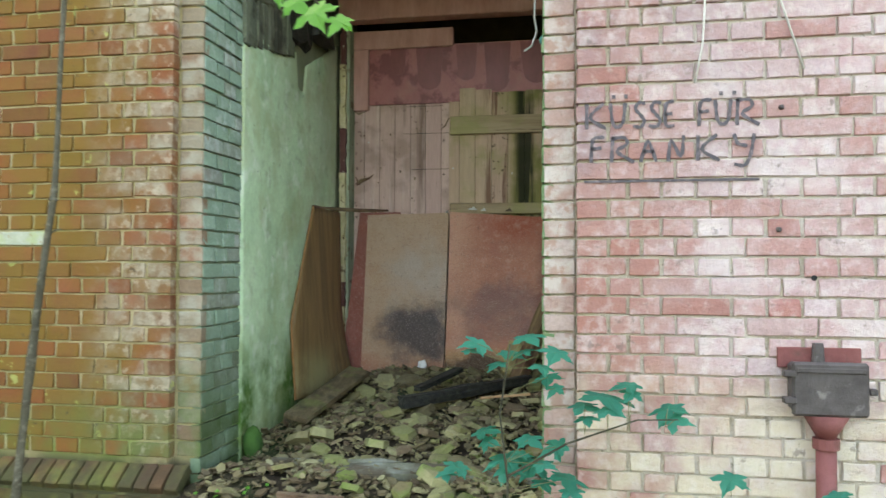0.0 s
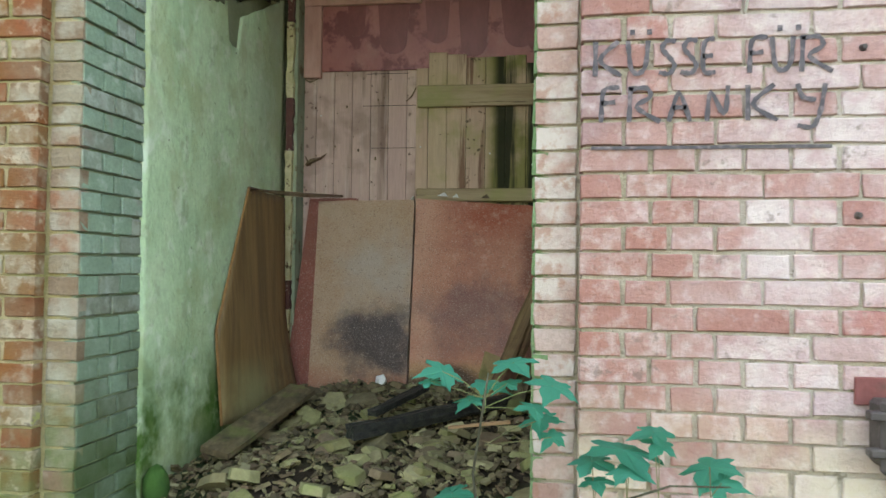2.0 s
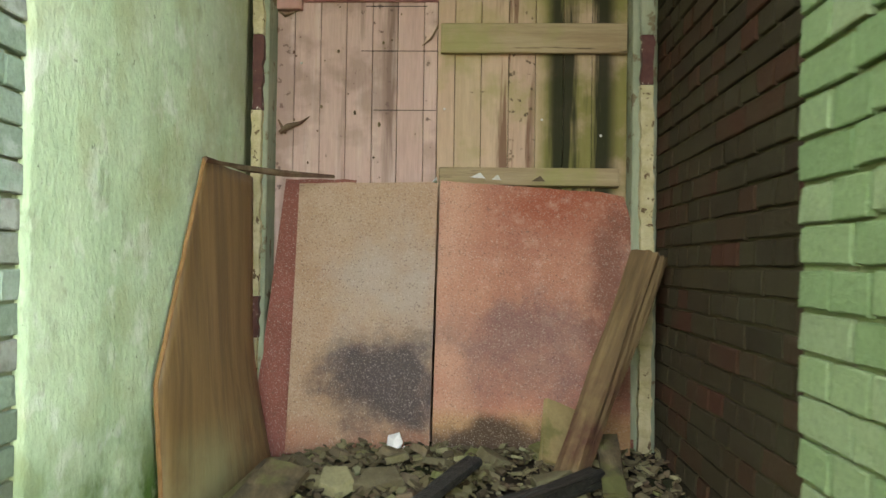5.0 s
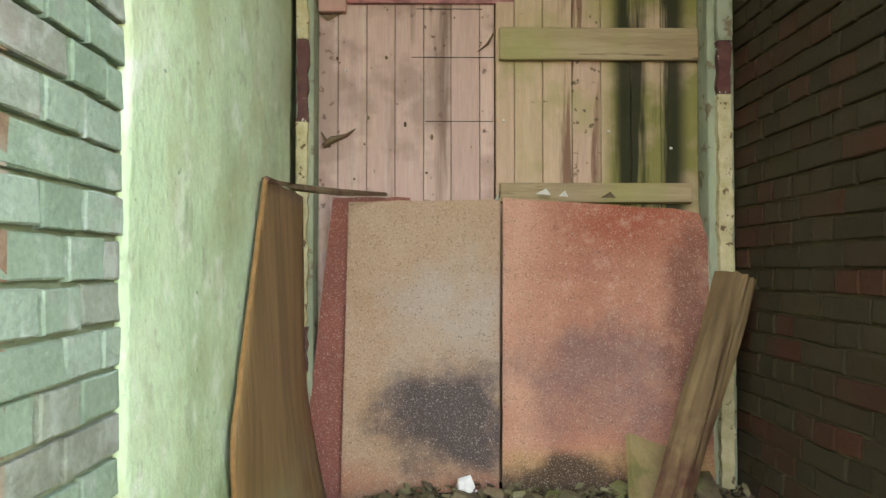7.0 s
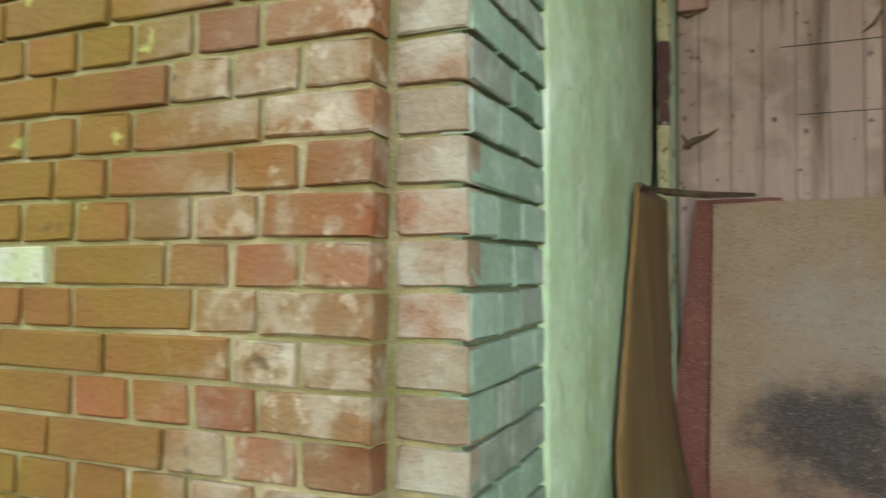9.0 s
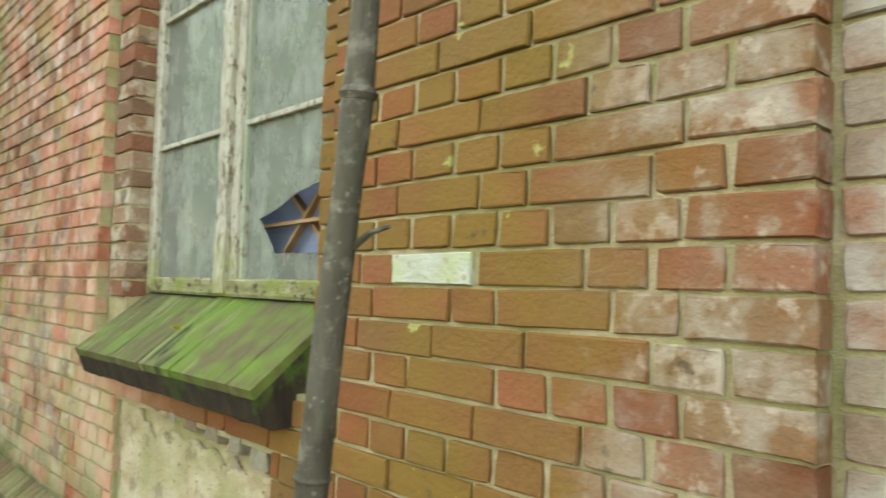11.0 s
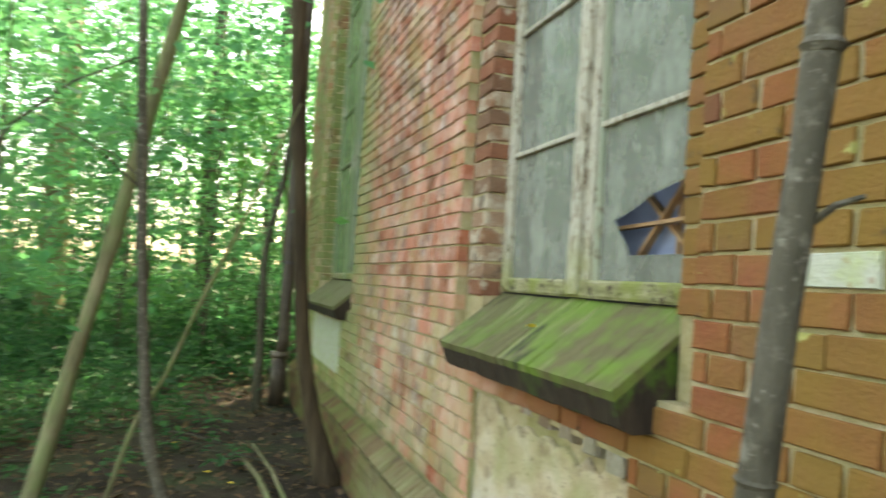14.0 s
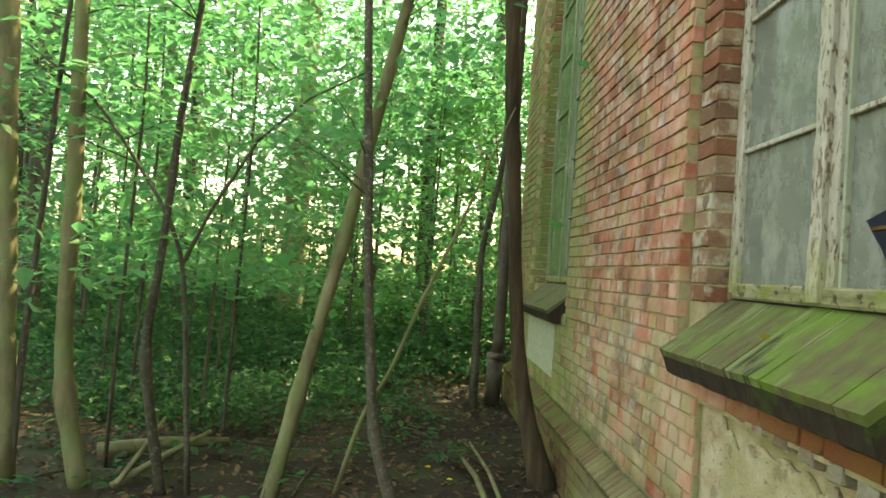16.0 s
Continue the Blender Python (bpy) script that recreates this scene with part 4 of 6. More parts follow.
def leaning(name, x0, x1, ztop, zbot, ytop, ybot, mat, label, thick=0.008, skew=0.0, dz=0.0, corner=0.0):
    b = bmesh.new()
    n = 10
    rg = random.Random(int(x0 * 1000))
    rows = []
    for i in range(n + 1):
        t = i / n
        z, y = zbot + (ztop - zbot) * t, ybot + (ytop - ybot) * t + 0.006 * math.sin(t * 3.1)
        row = []
        for j in range(7):
            s = j / 6
            xx = x0 + (x1 - x0) * s + skew * (1 - t)
            zz = z + dz * s + (rg.uniform(-0.003, 0.003) if i in (0, n) else 0)
            if corner and i == n and j == 6:
                xx, zz = xx - corner, zz - corner * 0.4
            row.append((b.verts.new((xx, y, zz)), b.verts.new((xx, y + thick, zz))))
        rows.append(row)
    for r0, r1 in zip(rows, rows[1:]):
        for c0, c1, d0, d1 in zip(r0, r0[1:], r1, r1[1:]):
            b.faces.new((c0[0], c1[0], d1[0], d0[0]))
            b.faces.new((c0[1], d0[1], d1[1], c1[1]))
        for c, d in ((r0[0], r1[0]), (r1[-1], r0[-1])):
            b.faces.new((c[0], d[0], d[1], c[1]))
    for row, fl in ((rows[0], False), (rows[-1], True)):
        for c, d in zip(row, row[1:]):
            b.faces.new((c[0], d[0], d[1], c[1])[::-1 if not fl else 1])
    bmesh.ops.recalc_face_normals(b, faces=list(b.faces))
    return solid(name, b, mat, label, "board")


leaning("hardboard_sheet", 0.352, 0.963, 1.800, 0.64, 2.135, 2.02, M_PANA, "tan speckled hardboard sheet with a dark scorch stain, leaning", 0.009, -0.015, 0.012)
leaning("hardboard_sheet", 0.976, 1.802, 1.815, 0.62, 2.130, 2.01, M_PANB, "reddish hardboard sheet with dark stains leaning on the door", 0.009, -0.017, -0.05, 0.03)
leaning("hardboard_sheet", 0.285, 0.60, 1.82, 0.60, 2.16, 2.06, M_PANC, "maroon hardboard sheet behind the tan one", 0.008, -0.12)
leaning("hardboard_sheet", 1.50, 1.815, 1.10, 0.60, 2.15, 2.08, M_PANC, "maroon hardboard offcut leaning behind the post", 0.008)

# bent board against the plaster
def front_y(z):
    q = (1.815 - z) / 1.215
    return 1.50 - 0.62 * q + 0.02 * q * q + 0.42 * max(0.0, q - 0.62) * 1.9


b = bmesh.new()
rows = []
for i in range(29):
    z = 0.58 + (1.815 - 0.58) * i / 28
    q = (1.815 - z) / 1.215
    yf, xb = front_y(z), 0.200 + 0.02 * q + 0.10 * max(0.0, q - 0.5) ** 1.5 * 2.6
    row = []
    for j in range(13):
        s = j / 12
        y = yf + s * (1.95 - yf)
        xx = 0.160 + s * (xb - 0.160) + 0.030 * math.sin(s * 3.14) * q
        zz = z - 0.012 * s + 0.004 * noise.noise(Vector((s * 5, 0, z)))
        row.append((b.verts.new((xx, y, zz)), b.verts.new((xx - 0.0075, y + 0.004, zz))))
    rows.append(row)
for r0, r1 in zip(rows, rows[1:]):
    for c0, c1, d0, d1 in zip(r0, r0[1:], r1, r1[1:]):
        b.faces.new((c0[0], c1[0], d1[0], d0[0]))
        b.faces.new((c0[1], d0[1], d1[1], c1[1]))
    for c, d in ((r0[0], r1[0]), (r1[-1], r0[-1])):
        b.faces.new((c[0], d[0], d[1], c[1]))
for row in (rows[0], rows[-1]):
    for c, d in zip(row, row[1:]):
        b.faces.new((c[0], d[0], d[1], c[1]))
bmesh.ops.recalc_face_normals(b, faces=list(b.faces))
bent = thing("bent_board", "brown warped fibreboard sheet leaning on the plaster", "board", (0.25, 1.75, 0.6))
bent_sheet = child("sheet", b, M_BENT, bent, smooth=True)
bent_edge = child("raw_edge", tubebm([(0.157 + 0.001 * (i % 3), front_y(0.58 + 1.235 * i / 28) - 0.003, 0.58 + 1.235 * i / 28) for i in range(29)], 0.0075, 6), M_BENTEDGE, bent, "frayed light brown raw edge")
bent_edge.parent = bent_sheet
child("top_batten", tubebm([(0.16, 1.49, 1.812), (0.22, 1.75, 1.815), (0.34, 2.0, 1.822), (0.50, 2.16, 1.832)], [0.013, 0.014, 0.015, 0.008], 5), M_ROT, bent, "broken dark top batten")

# leaning post
d = Vector((1.838, 1.93, 1.50)) - Vector((1.485, 1.70, 0.64))
b = boxbm(-0.064, 0.064, -0.035, 0.035, 0, d.length, cuts=5, jit=0.006, rng=random.Random(9))
for v in b.verts:
    t = v.co.z / d.length
    v.co.x *= 0.80 + 0.28 * t + 0.10 * noise.noise(Vector((t * 4, v.co.x * 9, 2)))
    if t > 0.9:
        v.co.z += 0.03 * noise.noise(Vector((v.co.x * 30, v.co.y * 30, 5)))
bmesh.ops.recalc_face_normals(b, faces=list(b.faces))
post = solid("wooden_post", b, M_POST, "rough weathered wooden post leaning in the corner", "post")
post.matrix_world = Matrix.Translation((1.485, 1.70, 0.64)) @ d.to_track_quat('Z', 'Y').to_matrix().to_4x4() @ pose(0, 0, 0, 0, 0, 4)

# ---- windows ----


def window(n, x0, x1):
    fx0, fx1 = x0 + 0.235, x1 - 0.13
    c = (fx0 + fx1) / 2 + 0.02
    w = thing("window_%d" % n, "tall wooden casement window with dusty panes and peeling paint", "window", (c, 0.17, ZS + 0.27), kind="structure")
    zb, zt = 1.475, ZW - 0.02
    fr = M_PEELW
    child("window_frame", boxbm(x0 + 0.206, fx0 + 0.030, 0.14, 0.21, zb, zt, bevel=0.005), fr, w, "cream peeling frame")
    child("window_frame", boxbm(fx1 - 0.035, x1 - 0.131, 0.14, 0.21, zb, zt, bevel=0.005), fr, w, "cream peeling frame")
    child("window_frame", boxbm(x0 + 0.206, x1 - 0.131, 0.145, 0.215, zt + 0.001, ZW, bevel=0.003), fr, w, "cream peeling frame")
    child("bottom_rail", boxbm(fx0 + 0.031, fx1 - 0.036, 0.13, 0.205, 1.455, 1.515, bevel=0.006, jit=0.003), M_ROTFRAME, w, "rotten green-stained bottom rail")
    # Black bar painted in for the shade under the bottom rail.
    child("dark_gap", boxbm(fx0, fx1, 0.15, 0.22, 1.40, 1.453), M_BLACK, w)
    stz = 1.515
    for a, bb, yy in ((c - 0.078, c - 0.006, 0.118), (c - 0.004, c + 0.048, 0.138)):
        bmx = bmesh.new()
        rg = random.Random(int(a * 100))
        prev = None
        for i in range(61):
            z = stz - (0.05 if yy < 0.13 else 0.01) + (zt - stz) * i / 60
            jj = rg.uniform(-0.004, 0.004)
            q = [bmx.verts.new(p) for p in ((a + jj, yy + rg.uniform(-0.003, 0.003), z), (bb + rg.uniform(-0.005, 0.003), yy + rg.uniform(-0.003, 0.003), z), (bb, 0.20, z), (a, 0.20, z))]
            if prev:
                for j in range(4):
                    bmx.faces.new((prev[j], prev[(j + 1) % 4], q[(j + 1) % 4], q[j]))
            else:
                bmx.faces.new(q[::-1])
            prev = q
        bmx.faces.new(prev)
        child("meeting_stile", bmx, fr, w, "flaking white meeting stile")
    child("strip", boxbm(c + 0.050, c + 0.066, 0.15, 0.20, stz, zt), M_GREYFRAME, w, "grey-green bare wood strip")
    bars = [2.055, 2.60, 3.15, 3.70, 4.25]
    lo = [1.515] + [z + 0.01 for z in bars]
    hi = [z - 0.01 for z in bars] + [zt]
    for a, bb in ((fx0 + 0.031, c - 0.079), (c + 0.067, fx1 - 0.036)):
        for z in bars:
            child("glazing_bar", boxbm(a, bb, 0.148, 0.19, z - 0.0095, z + 0.0095, bevel=0.003), fr, w)
        for i, (p, q) in enumerate(zip(lo, hi)):
            bmx = bmesh.new()
            if n == 1 and i == 0 and a > c:
                # the broken pane: a star-shaped hole towards the far jamb
                outer = [(a, p), (a + 0.235, p), (a + 0.165, 1.63), (a + 0.08, 1.717), (a + 0.20, 1.748), (a + 0.31, 1.79), (bb - 0.06, 1.83), (bb, 1.85), (bb, q), (a, q)]
                bmx.faces.new([bmx.verts.new((u, 0.168, z)) for u, z in outer])
            else:
                bmx.faces.new([bmx.verts.new(v) for v in ((a, 0.168, p), (bb, 0.168, p), (bb, 0.168, q), (a, 0.168, q))])
            r = bmesh.ops.extrude_face_region(bmx, geom=list(bmx.faces))
            for g in r["geom"]:
                if isinstance(g, bmesh.types.BMVert):
                    g.co.y += 0.003
            bmesh.ops.recalc_face_normals(bmx, faces=list(bmx.faces))
            pane = child("pane", bmx, M_GLASS if n == 1 else M_GLASS_ALGAE, w, "cracked broken pane" if n == 1 and i == 0 and a > c else "")
            pane.visible_shadow = False
    return w


for i, (a, b2) in enumerate(WIN):
    window(i + 1, a, b2)


def sill(x0, x1, label):
    s = thing("window_sill", label, "window sill", ((x0 + x1) / 2, 0, ZS))
    rg = random.Random(int(-x0 * 10))
    n = 11
    for i in range(n):
        a, c = x0 + (x1 - x0) * i / n + 0.0015, x0 + (x1 - x0) * (i + 1) / n - 0.0015
        b = bmesh.new()
        yf, zf = -0.125 + rg.uniform(-0.004, 0.004), 1.228 + rg.uniform(-0.003, 0.003)
        prof = [(yf, zf), (0.16, 1.455 + rg.uniform(-0.003, 0.003)), (0.16, 1.425), (yf + 0.012, zf - 0.026)]
        l = [b.verts.new((a, y, z)) for y, z in prof]
        r = [b.verts.new((c, y, z)) for y, z in prof]
        for j in range(4):
            b.faces.new((l[j], l[(j + 1) % 4], r[(j + 1) % 4], r[j]))
        b.faces.new(l[::-1]); b.faces.new(r)
        bmesh.ops.recalc_face_normals(b, faces=list(b.faces))
        child("sill_board", b, M_SILLW, s)
    b = bmesh.new()
    m = 26
    prev = None
    for i in range(m + 1):
        x = x0 + (x1 - x0) * i / m
        j = rg.uniform(-0.004, 0.004)
        q = [b.verts.new(p) for p in ((x, -0.112 + j, 1.20), (x, 0.14, 1.42), (x, 0.14, 1.13), (x, -0.06, 1.125 + rg.uniform(-0.006, 0.004)), (x, -0.088 + j, 1.135))]
        if prev:
            for k in range(5):
                b.faces.new((prev[k], prev[(k + 1) % 5], q[(k + 1) % 5], q[k]))
        else:
            b.faces.new(q[::-1])
        prev = q
    b.faces.new(prev)
    bmesh.ops.recalc_face_normals(b, faces=list(b.faces))
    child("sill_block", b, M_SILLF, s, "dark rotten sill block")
    return s


sill(-2.80, -1.34, "mossy sloping wooden window sill, weathered and cracked")
sill(-7.58, -5.76, "sloping wooden window sill green with algae")

# infill of old render below the near window, and painted patch below the far one
b = bmesh.new()
rg = random.Random(3)
rows = []
for i in range(33):
    t = i / 32
    x = -2.70 + 1.25 * t
    top = 1.03 - (0.0 if t < 0.18 else 0.05 + 0.07 * abs(noise.noise(Vector((t * 9, 0, 7)))) * 2)
    rows.append([b.verts.new((x, 0.028 + 0.01 * noise.noise(Vector((x * 4, z * 4, 0))), 0.50 + (top - 0.50) * z / 14)) for z in range(15)])
for p, q in zip(rows, rows[1:]):
    for i in range(14):
        b.faces.new((p[i], q[i], q[i + 1], p[i + 1]))
r = bmesh.ops.extrude_face_region(b, geom=list(b.faces))
for g in r["geom"]:
    if isinstance(g, bmesh.types.BMVert):
        g.co.y = 0.05
bmesh.ops.recalc_face_normals(b, faces=list(b.faces))
solid("render_patch", b, M_RENDER, "crumbling sandy render filling a niche below the sill", "plaster", kind="structure", smooth=True)
solid("painted_patch", boxbm(-7.6, -6.0, -0.006, 0.012, 0.66, 1.09, cuts=3, jit=0.004), M_PAINTED, "flaking white painted patch below the far window", "plaster", kind="structure")

# ---- plinth with sloping brick-on-edge coping ----
plinth = wall_box("plinth", [(-8.98, 0.10, -0.085 + J, J, -0.3, 0.375)], M_MORTAR, "brick plinth with a sloping brick-on-edge course")

# cobwebs, knots and scraps on the door
for pts, r in (([(0.235, YD - 0.006, 2.04), (0.27, YD - 0.012, 2.065), (0.33, YD - 0.008, 2.085), (0.37, YD - 0.004, 2.115)], [0.012, 0.016, 0.008, 0.002]),
               ([(0.225, YD - 0.004, 2.10), (0.25, YD - 0.01, 2.055), (0.262, YD - 0.006, 2.035)], [0.003, 0.009, 0.006]),
               ([(0.215, YD - 0.004, 2.60), (0.25, YD - 0.01, 2.575), (0.31, YD - 0.004, 2.60)], [0.003, 0.007, 0.002]),
               ([(0.88, YD - 0.004, 2.44), (0.92, YD - 0.012, 2.47), (0.95, YD - 0.03, 2.52)], [0.002, 0.006, 0.004])):
    solid("cobweb", tubebm(pts, r, 6), M_ROT, "dusty dark cobweb clump on the door boards", "cobweb", group="cobwebs")
rng = random.Random(19)
for i in range(18):
    x, z = rng.uniform(0.22, 0.93), rng.uniform(1.85, 2.62)
    b = bmesh.new()
    bmesh.ops.create_cone(b, segments=9, radius1=rng.uniform(0.003, 0.007), radius2=0.002, depth=0.003, cap_ends=True, matrix=pose(0, 0, 0, 90) )
    bmesh.ops.transform(b, matrix=Matrix.Translation((x, YD - 0.0005, z)) @ Matrix.Diagonal((1, 1, rng.uniform(0.9, 2.2), 1)), verts=list(b.verts))
    child("knot", b, M_ROT, door, "dark knot")
for z0, x0, x1 in ((2.145, 0.66, 0.945), (2.62, 0.62, 0.9)):
    child("scratch", boxbm(x0, x1, YD - 0.0015, YD + 0.004, z0, z0 + 0.003), M_BLACK, door, "dark scratch line")
for x, z, s2, a in ((1.14, 1.838, 0.035, 20), (1.40, 1.825, 0.03, -15), (0.955, 1.815, 0.018, 50), (1.22, 1.83, 0.02, 5)):
    b = bmesh.new()
    b.faces.new([b.verts.new(v) for v in ((-s2, 0, -0.008), (s2, 0, -0.010), (s2 * 0.3, 0.006, 0.014))])
    r = bmesh.ops.extrude_face_region(b, geom=list(b.faces))
    for g in r["geom"]:
        if isinstance(g, bmesh.types.BMVert):
            g.co.y += 0.002
    sc = solid("paper_scrap", b, M_CABLE if x != 1.40 else M_ROT, "torn pale scrap caught on top of the hardboard", "scrap", group="scraps")
    sc.matrix_world = pose(x, 2.125, z, 20, 0, a)
# broken bricks and gaps over the render patch
rng = random.Random(23)
for i in range(6):
    x = -2.30 + i * 0.155
    b = boxbm(-0.05 + rng.uniform(-0.01, 0.01), 0.045, 0, 0.05, -0.03, 0.03, bevel=0.006, jit=0.006, rng=rng)
    ob = new("brick", mesh_of(b, "brick", M_BRICK_JL[0]))
    ob.parent = wall_left
    ob.matrix_local = pose(x, 0.004, 1.062 - 0.012 * i + rng.uniform(-0.008, 0.008) * 1, 0, rng.uniform(-4, 6), 0)

# ---- electric box, pipe and cables on the pink wall ----
YR = -0.124
ebox = thing("fuse_box", "dark cast iron electrical box with a lid on the brick wall", "electrical box", (2.815, YR, 0.86))
child("back_plate", boxbm(2.66, 2.965, YR - 0.012, YR + 0.002, 1.02, 1.10, bevel=0.003), M_REDLEAD, ebox, "dark red painted back plate")
child("body", boxbm(2.695, 2.945, YR - 0.10, YR - 0.004, 0.862, 1.045, bevel=0.012), M_IRON, ebox)
lid = child("lid", boxbm(2.685, 2.955, YR - 0.125, YR - 0.101, 0.852, 1.055, bevel=0.010), M_IRON, ebox, "ribbed iron lid")
child("lid_rib", boxbm(2.70, 2.94, YR - 0.132, YR - 0.126, 1.015, 1.035, bevel=0.003), M_IRON, ebox).parent = lid
for z in (0.91, 1.01):
    child("hinge", boxbm(2.655, 2.70, YR - 0.13, YR - 0.09, z - 0.012, z + 0.012, bevel=0.004), M_IRON, ebox)
child("latch", boxbm(2.957, 2.985, YR - 0.12, YR - 0.095, 0.935, 0.96, bevel=0.004), M_IRON, ebox).parent = lid
child("gland", tubebm([(2.80, YR - 0.04, 1.046), (2.80, YR - 0.04, 1.12)], [0.024, 0.020], 10), M_IRON, ebox)
b = bmesh.new()
bmesh.ops.create_cone(b, segments=16, radius1=0.032, radius2=0.085, depth=0.09, cap_ends=True, matrix=pose(2.82, YR - 0.06, 0.806))
funnel = child("funnel", b, M_REDLEAD, ebox, "red painted cable funnel", True)
child("collar", tubebm([(2.82, YR - 0.06, 0.762), (2.82, YR - 0.06, 0.722)], 0.048, 12), M_REDLEAD, ebox, "red painted collar").parent = funnel
solid("conduit_pipe", tubebm([(2.82, YR - 0.06, 0.721), (2.82, YR - 0.06, 0.2)], 0.037, 14), M_REDLEAD, "red painted iron pipe below the electrical box", "pipe", smooth=True)
for pts in ([(2.40, YR - 0.012, 2.75), (2.395, YR - 0.014, 2.45), (2.385, YR - 0.016, 2.30), (2.355, YR - 0.02, 2.15)], [(2.63, YR - 0.012, 2.72), (2.68, YR - 0.012, 2.48), (2.765, YR - 0.018, 2.19)]):
    solid("cable", tubebm(pts, 0.0045, 6), M_CABLE, "thin pale cable hanging loose on the brick wall", "cable", group="loose cables", smooth=True)
for x, z in ((2.685, 2.045), (2.672, 1.56)):
    b = bmesh.new()
    bmesh.ops.create_cone(b, segments=12, radius1=0.012, radius2=0.007, depth=0.02, cap_ends=True, matrix=pose(x, YR - 0.008, z, 90))
    solid("wall_plug", b, M_IRON, "small rusty fixing stub in the brick wall", "fixing", group="wall fixings")
# No hole is cut: a black disc stands for its shaded inside.
b = bmesh.new()
bmesh.ops.create_cone(b, segments=12, radius1=0.011, radius2=0.011, depth=0.004, cap_ends=True, matrix=pose(2.80, YR - 0.002, 1.37, 90))
solid("drill_hole", b, M_BLACK, "round black disc painting the shade inside a drill hole", "hole")
lamp = thing("hanging_cable_end", "loose cable with a teal connector hanging in the doorway", "cable", (1.68, 0.9, 2.6))
child("cable", tubebm([(1.66, 0.9, 2.95), (1.655, 0.9, 2.80), (1.67, 0.89, 2.72), (1.64, 0.9, 2.64), (1.60, 0.9, 2.615)], 0.006, 6), M_CABLE, lamp, smooth=True)
b = bmesh.new()
bmesh.ops.create_icosphere(b, subdivisions=2, radius=0.03, matrix=pose(1.71, 0.9, 2.67))
child("connector", b, M_TEALPL, lamp, "teal plastic connector", True)

# ---- graffiti: strokes of each letter on a unit box ----
LET = {"K": ["0,0 0,1", ".8,1 0,.45 .9,0"], "U": [".0,1 .1,.2 .4,0 .75,.2 .85,1"], "S": [".8,.95 .35,1 .1,.75 .5,.5 .8,.25 .5,0 0,.08"],
       "E": [".7,1 .05,.95 0,0 .75,.05", "0,.5 .6,.52"], "F": ["0,0 .05,1 .9,1", "0,.55 .7,.58"], "R": ["0,0 .05,1", "0,.95 .6,1 .75,.7 .1,.45 1,0"],
       "A": ["0,0 .4,1 .85,0", ".15,.4 .7,.4"], "N": ["0,0 .1,1 .7,0 .8,1"], "Y": ["0,1 .15,.6 .6,.55", ".9,1 .75,.2 .5,-.25 0,-.15"]}


def letters(parent, spec, z0, h):
    for ch, x0, w in spec:
        b = bmesh.new()
        for s in LET[ch]:
            pts = [tuple(float(q) for q in p.split(",")) for p in s.split()]
            ps = [Vector((x0 + u * w, YR - 0.0062, z0 + v * h)) for u, v in pts]
            dense = []
            for p, q in zip(ps, ps[1:]):
                dense += [p.lerp(q, i / 4) for i in range(4)]
            dense.append(ps[-1])
            for _ in range(2):
                dense = [dense[0]] + [dense[i] * 0.5 + (dense[i - 1] + dense[i + 1]) * 0.25 for i in range(1, len(dense) - 1)] + [dense[-1]]
            prev = None
            for i, p in enumerate(dense):
                t = (dense[min(i + 1, len(dense) - 1)] - dense[max(i - 1, 0)]).normalized()
                nrm = Vector((-t.z, 0, t.x)) * (0.0068 + 0.0016 * math.sin(i * 2.1))
                cur = (b.verts.new(p + nrm), b.verts.new(p - nrm))
                if prev:
                    b.faces.new((prev[0], prev[1], cur[1], cur[0]))
                prev = cur
        child("letter", b, M_SPRAY, parent)


graffiti = thing("graffiti", "faded dark sprayed words KÜSSE FÜR FRANKY on pink bricks", "graffiti", (2.25, YR, 1.76))


def gx_at(px):
    return 1.917 + (px - 1035) * 0.00222


letters(graffiti, [(c, gx_at(p), w) for c, p, w in (("K", 1040, 0.085), ("U", 1083, 0.07), ("S", 1124, 0.06), ("S", 1152, 0.06), ("E", 1180, 0.05), ("F", 1240, 0.055), ("U", 1268, 0.07), ("R", 1305, 0.085))], 1.978, 0.105)
letters(graffiti, [(c, gx_at(p), w) for c, p, w in (("F", 1048, 0.06), ("R", 1085, 0.09), ("A", 1137, 0.072), ("N", 1186, 0.075), ("K", 1238, 0.092), ("Y", 1300, 0.085))], 1.838, 0.105)
for px in (1086, 1108, 1275, 1298):
    child("dot", boxbm(gx_at(px), gx_at(px) + 0.014, YR - 0.0068, YR - 0.0045, 2.10, 2.116), M_SPRAY, graffiti)
child("underline", boxbm(1.917, 2.60, YR - 0.0066, YR - 0.0040, 1.756, 1.766), M_SPRAY, graffiti)

# ---- rubble and litter in the doorway ----
ROCKS = [rock_mesh("stone", M_STONE, s, 0.45 + 0.05 * (s % 4)) for s in range(7)]
rng = random.Random(21)


def stone(x, y, s, label="grey-brown broken stone lying in the rubble", mesh=None, sink=0.3, group="rubble stones"):
    ob = tagged(new("stone", mesh or ROCKS[rng.randrange(7)]), label, "stone", group)
    ob.matrix_world = Matrix.Translation((x, y, gz(x, y) + s * sink)) @ pose(0, 0, 0, rng.uniform(-25, 25), rng.uniform(-25, 25), rng.uniform(0, 360)) @ Matrix.Scale(s, 4)
    return ob


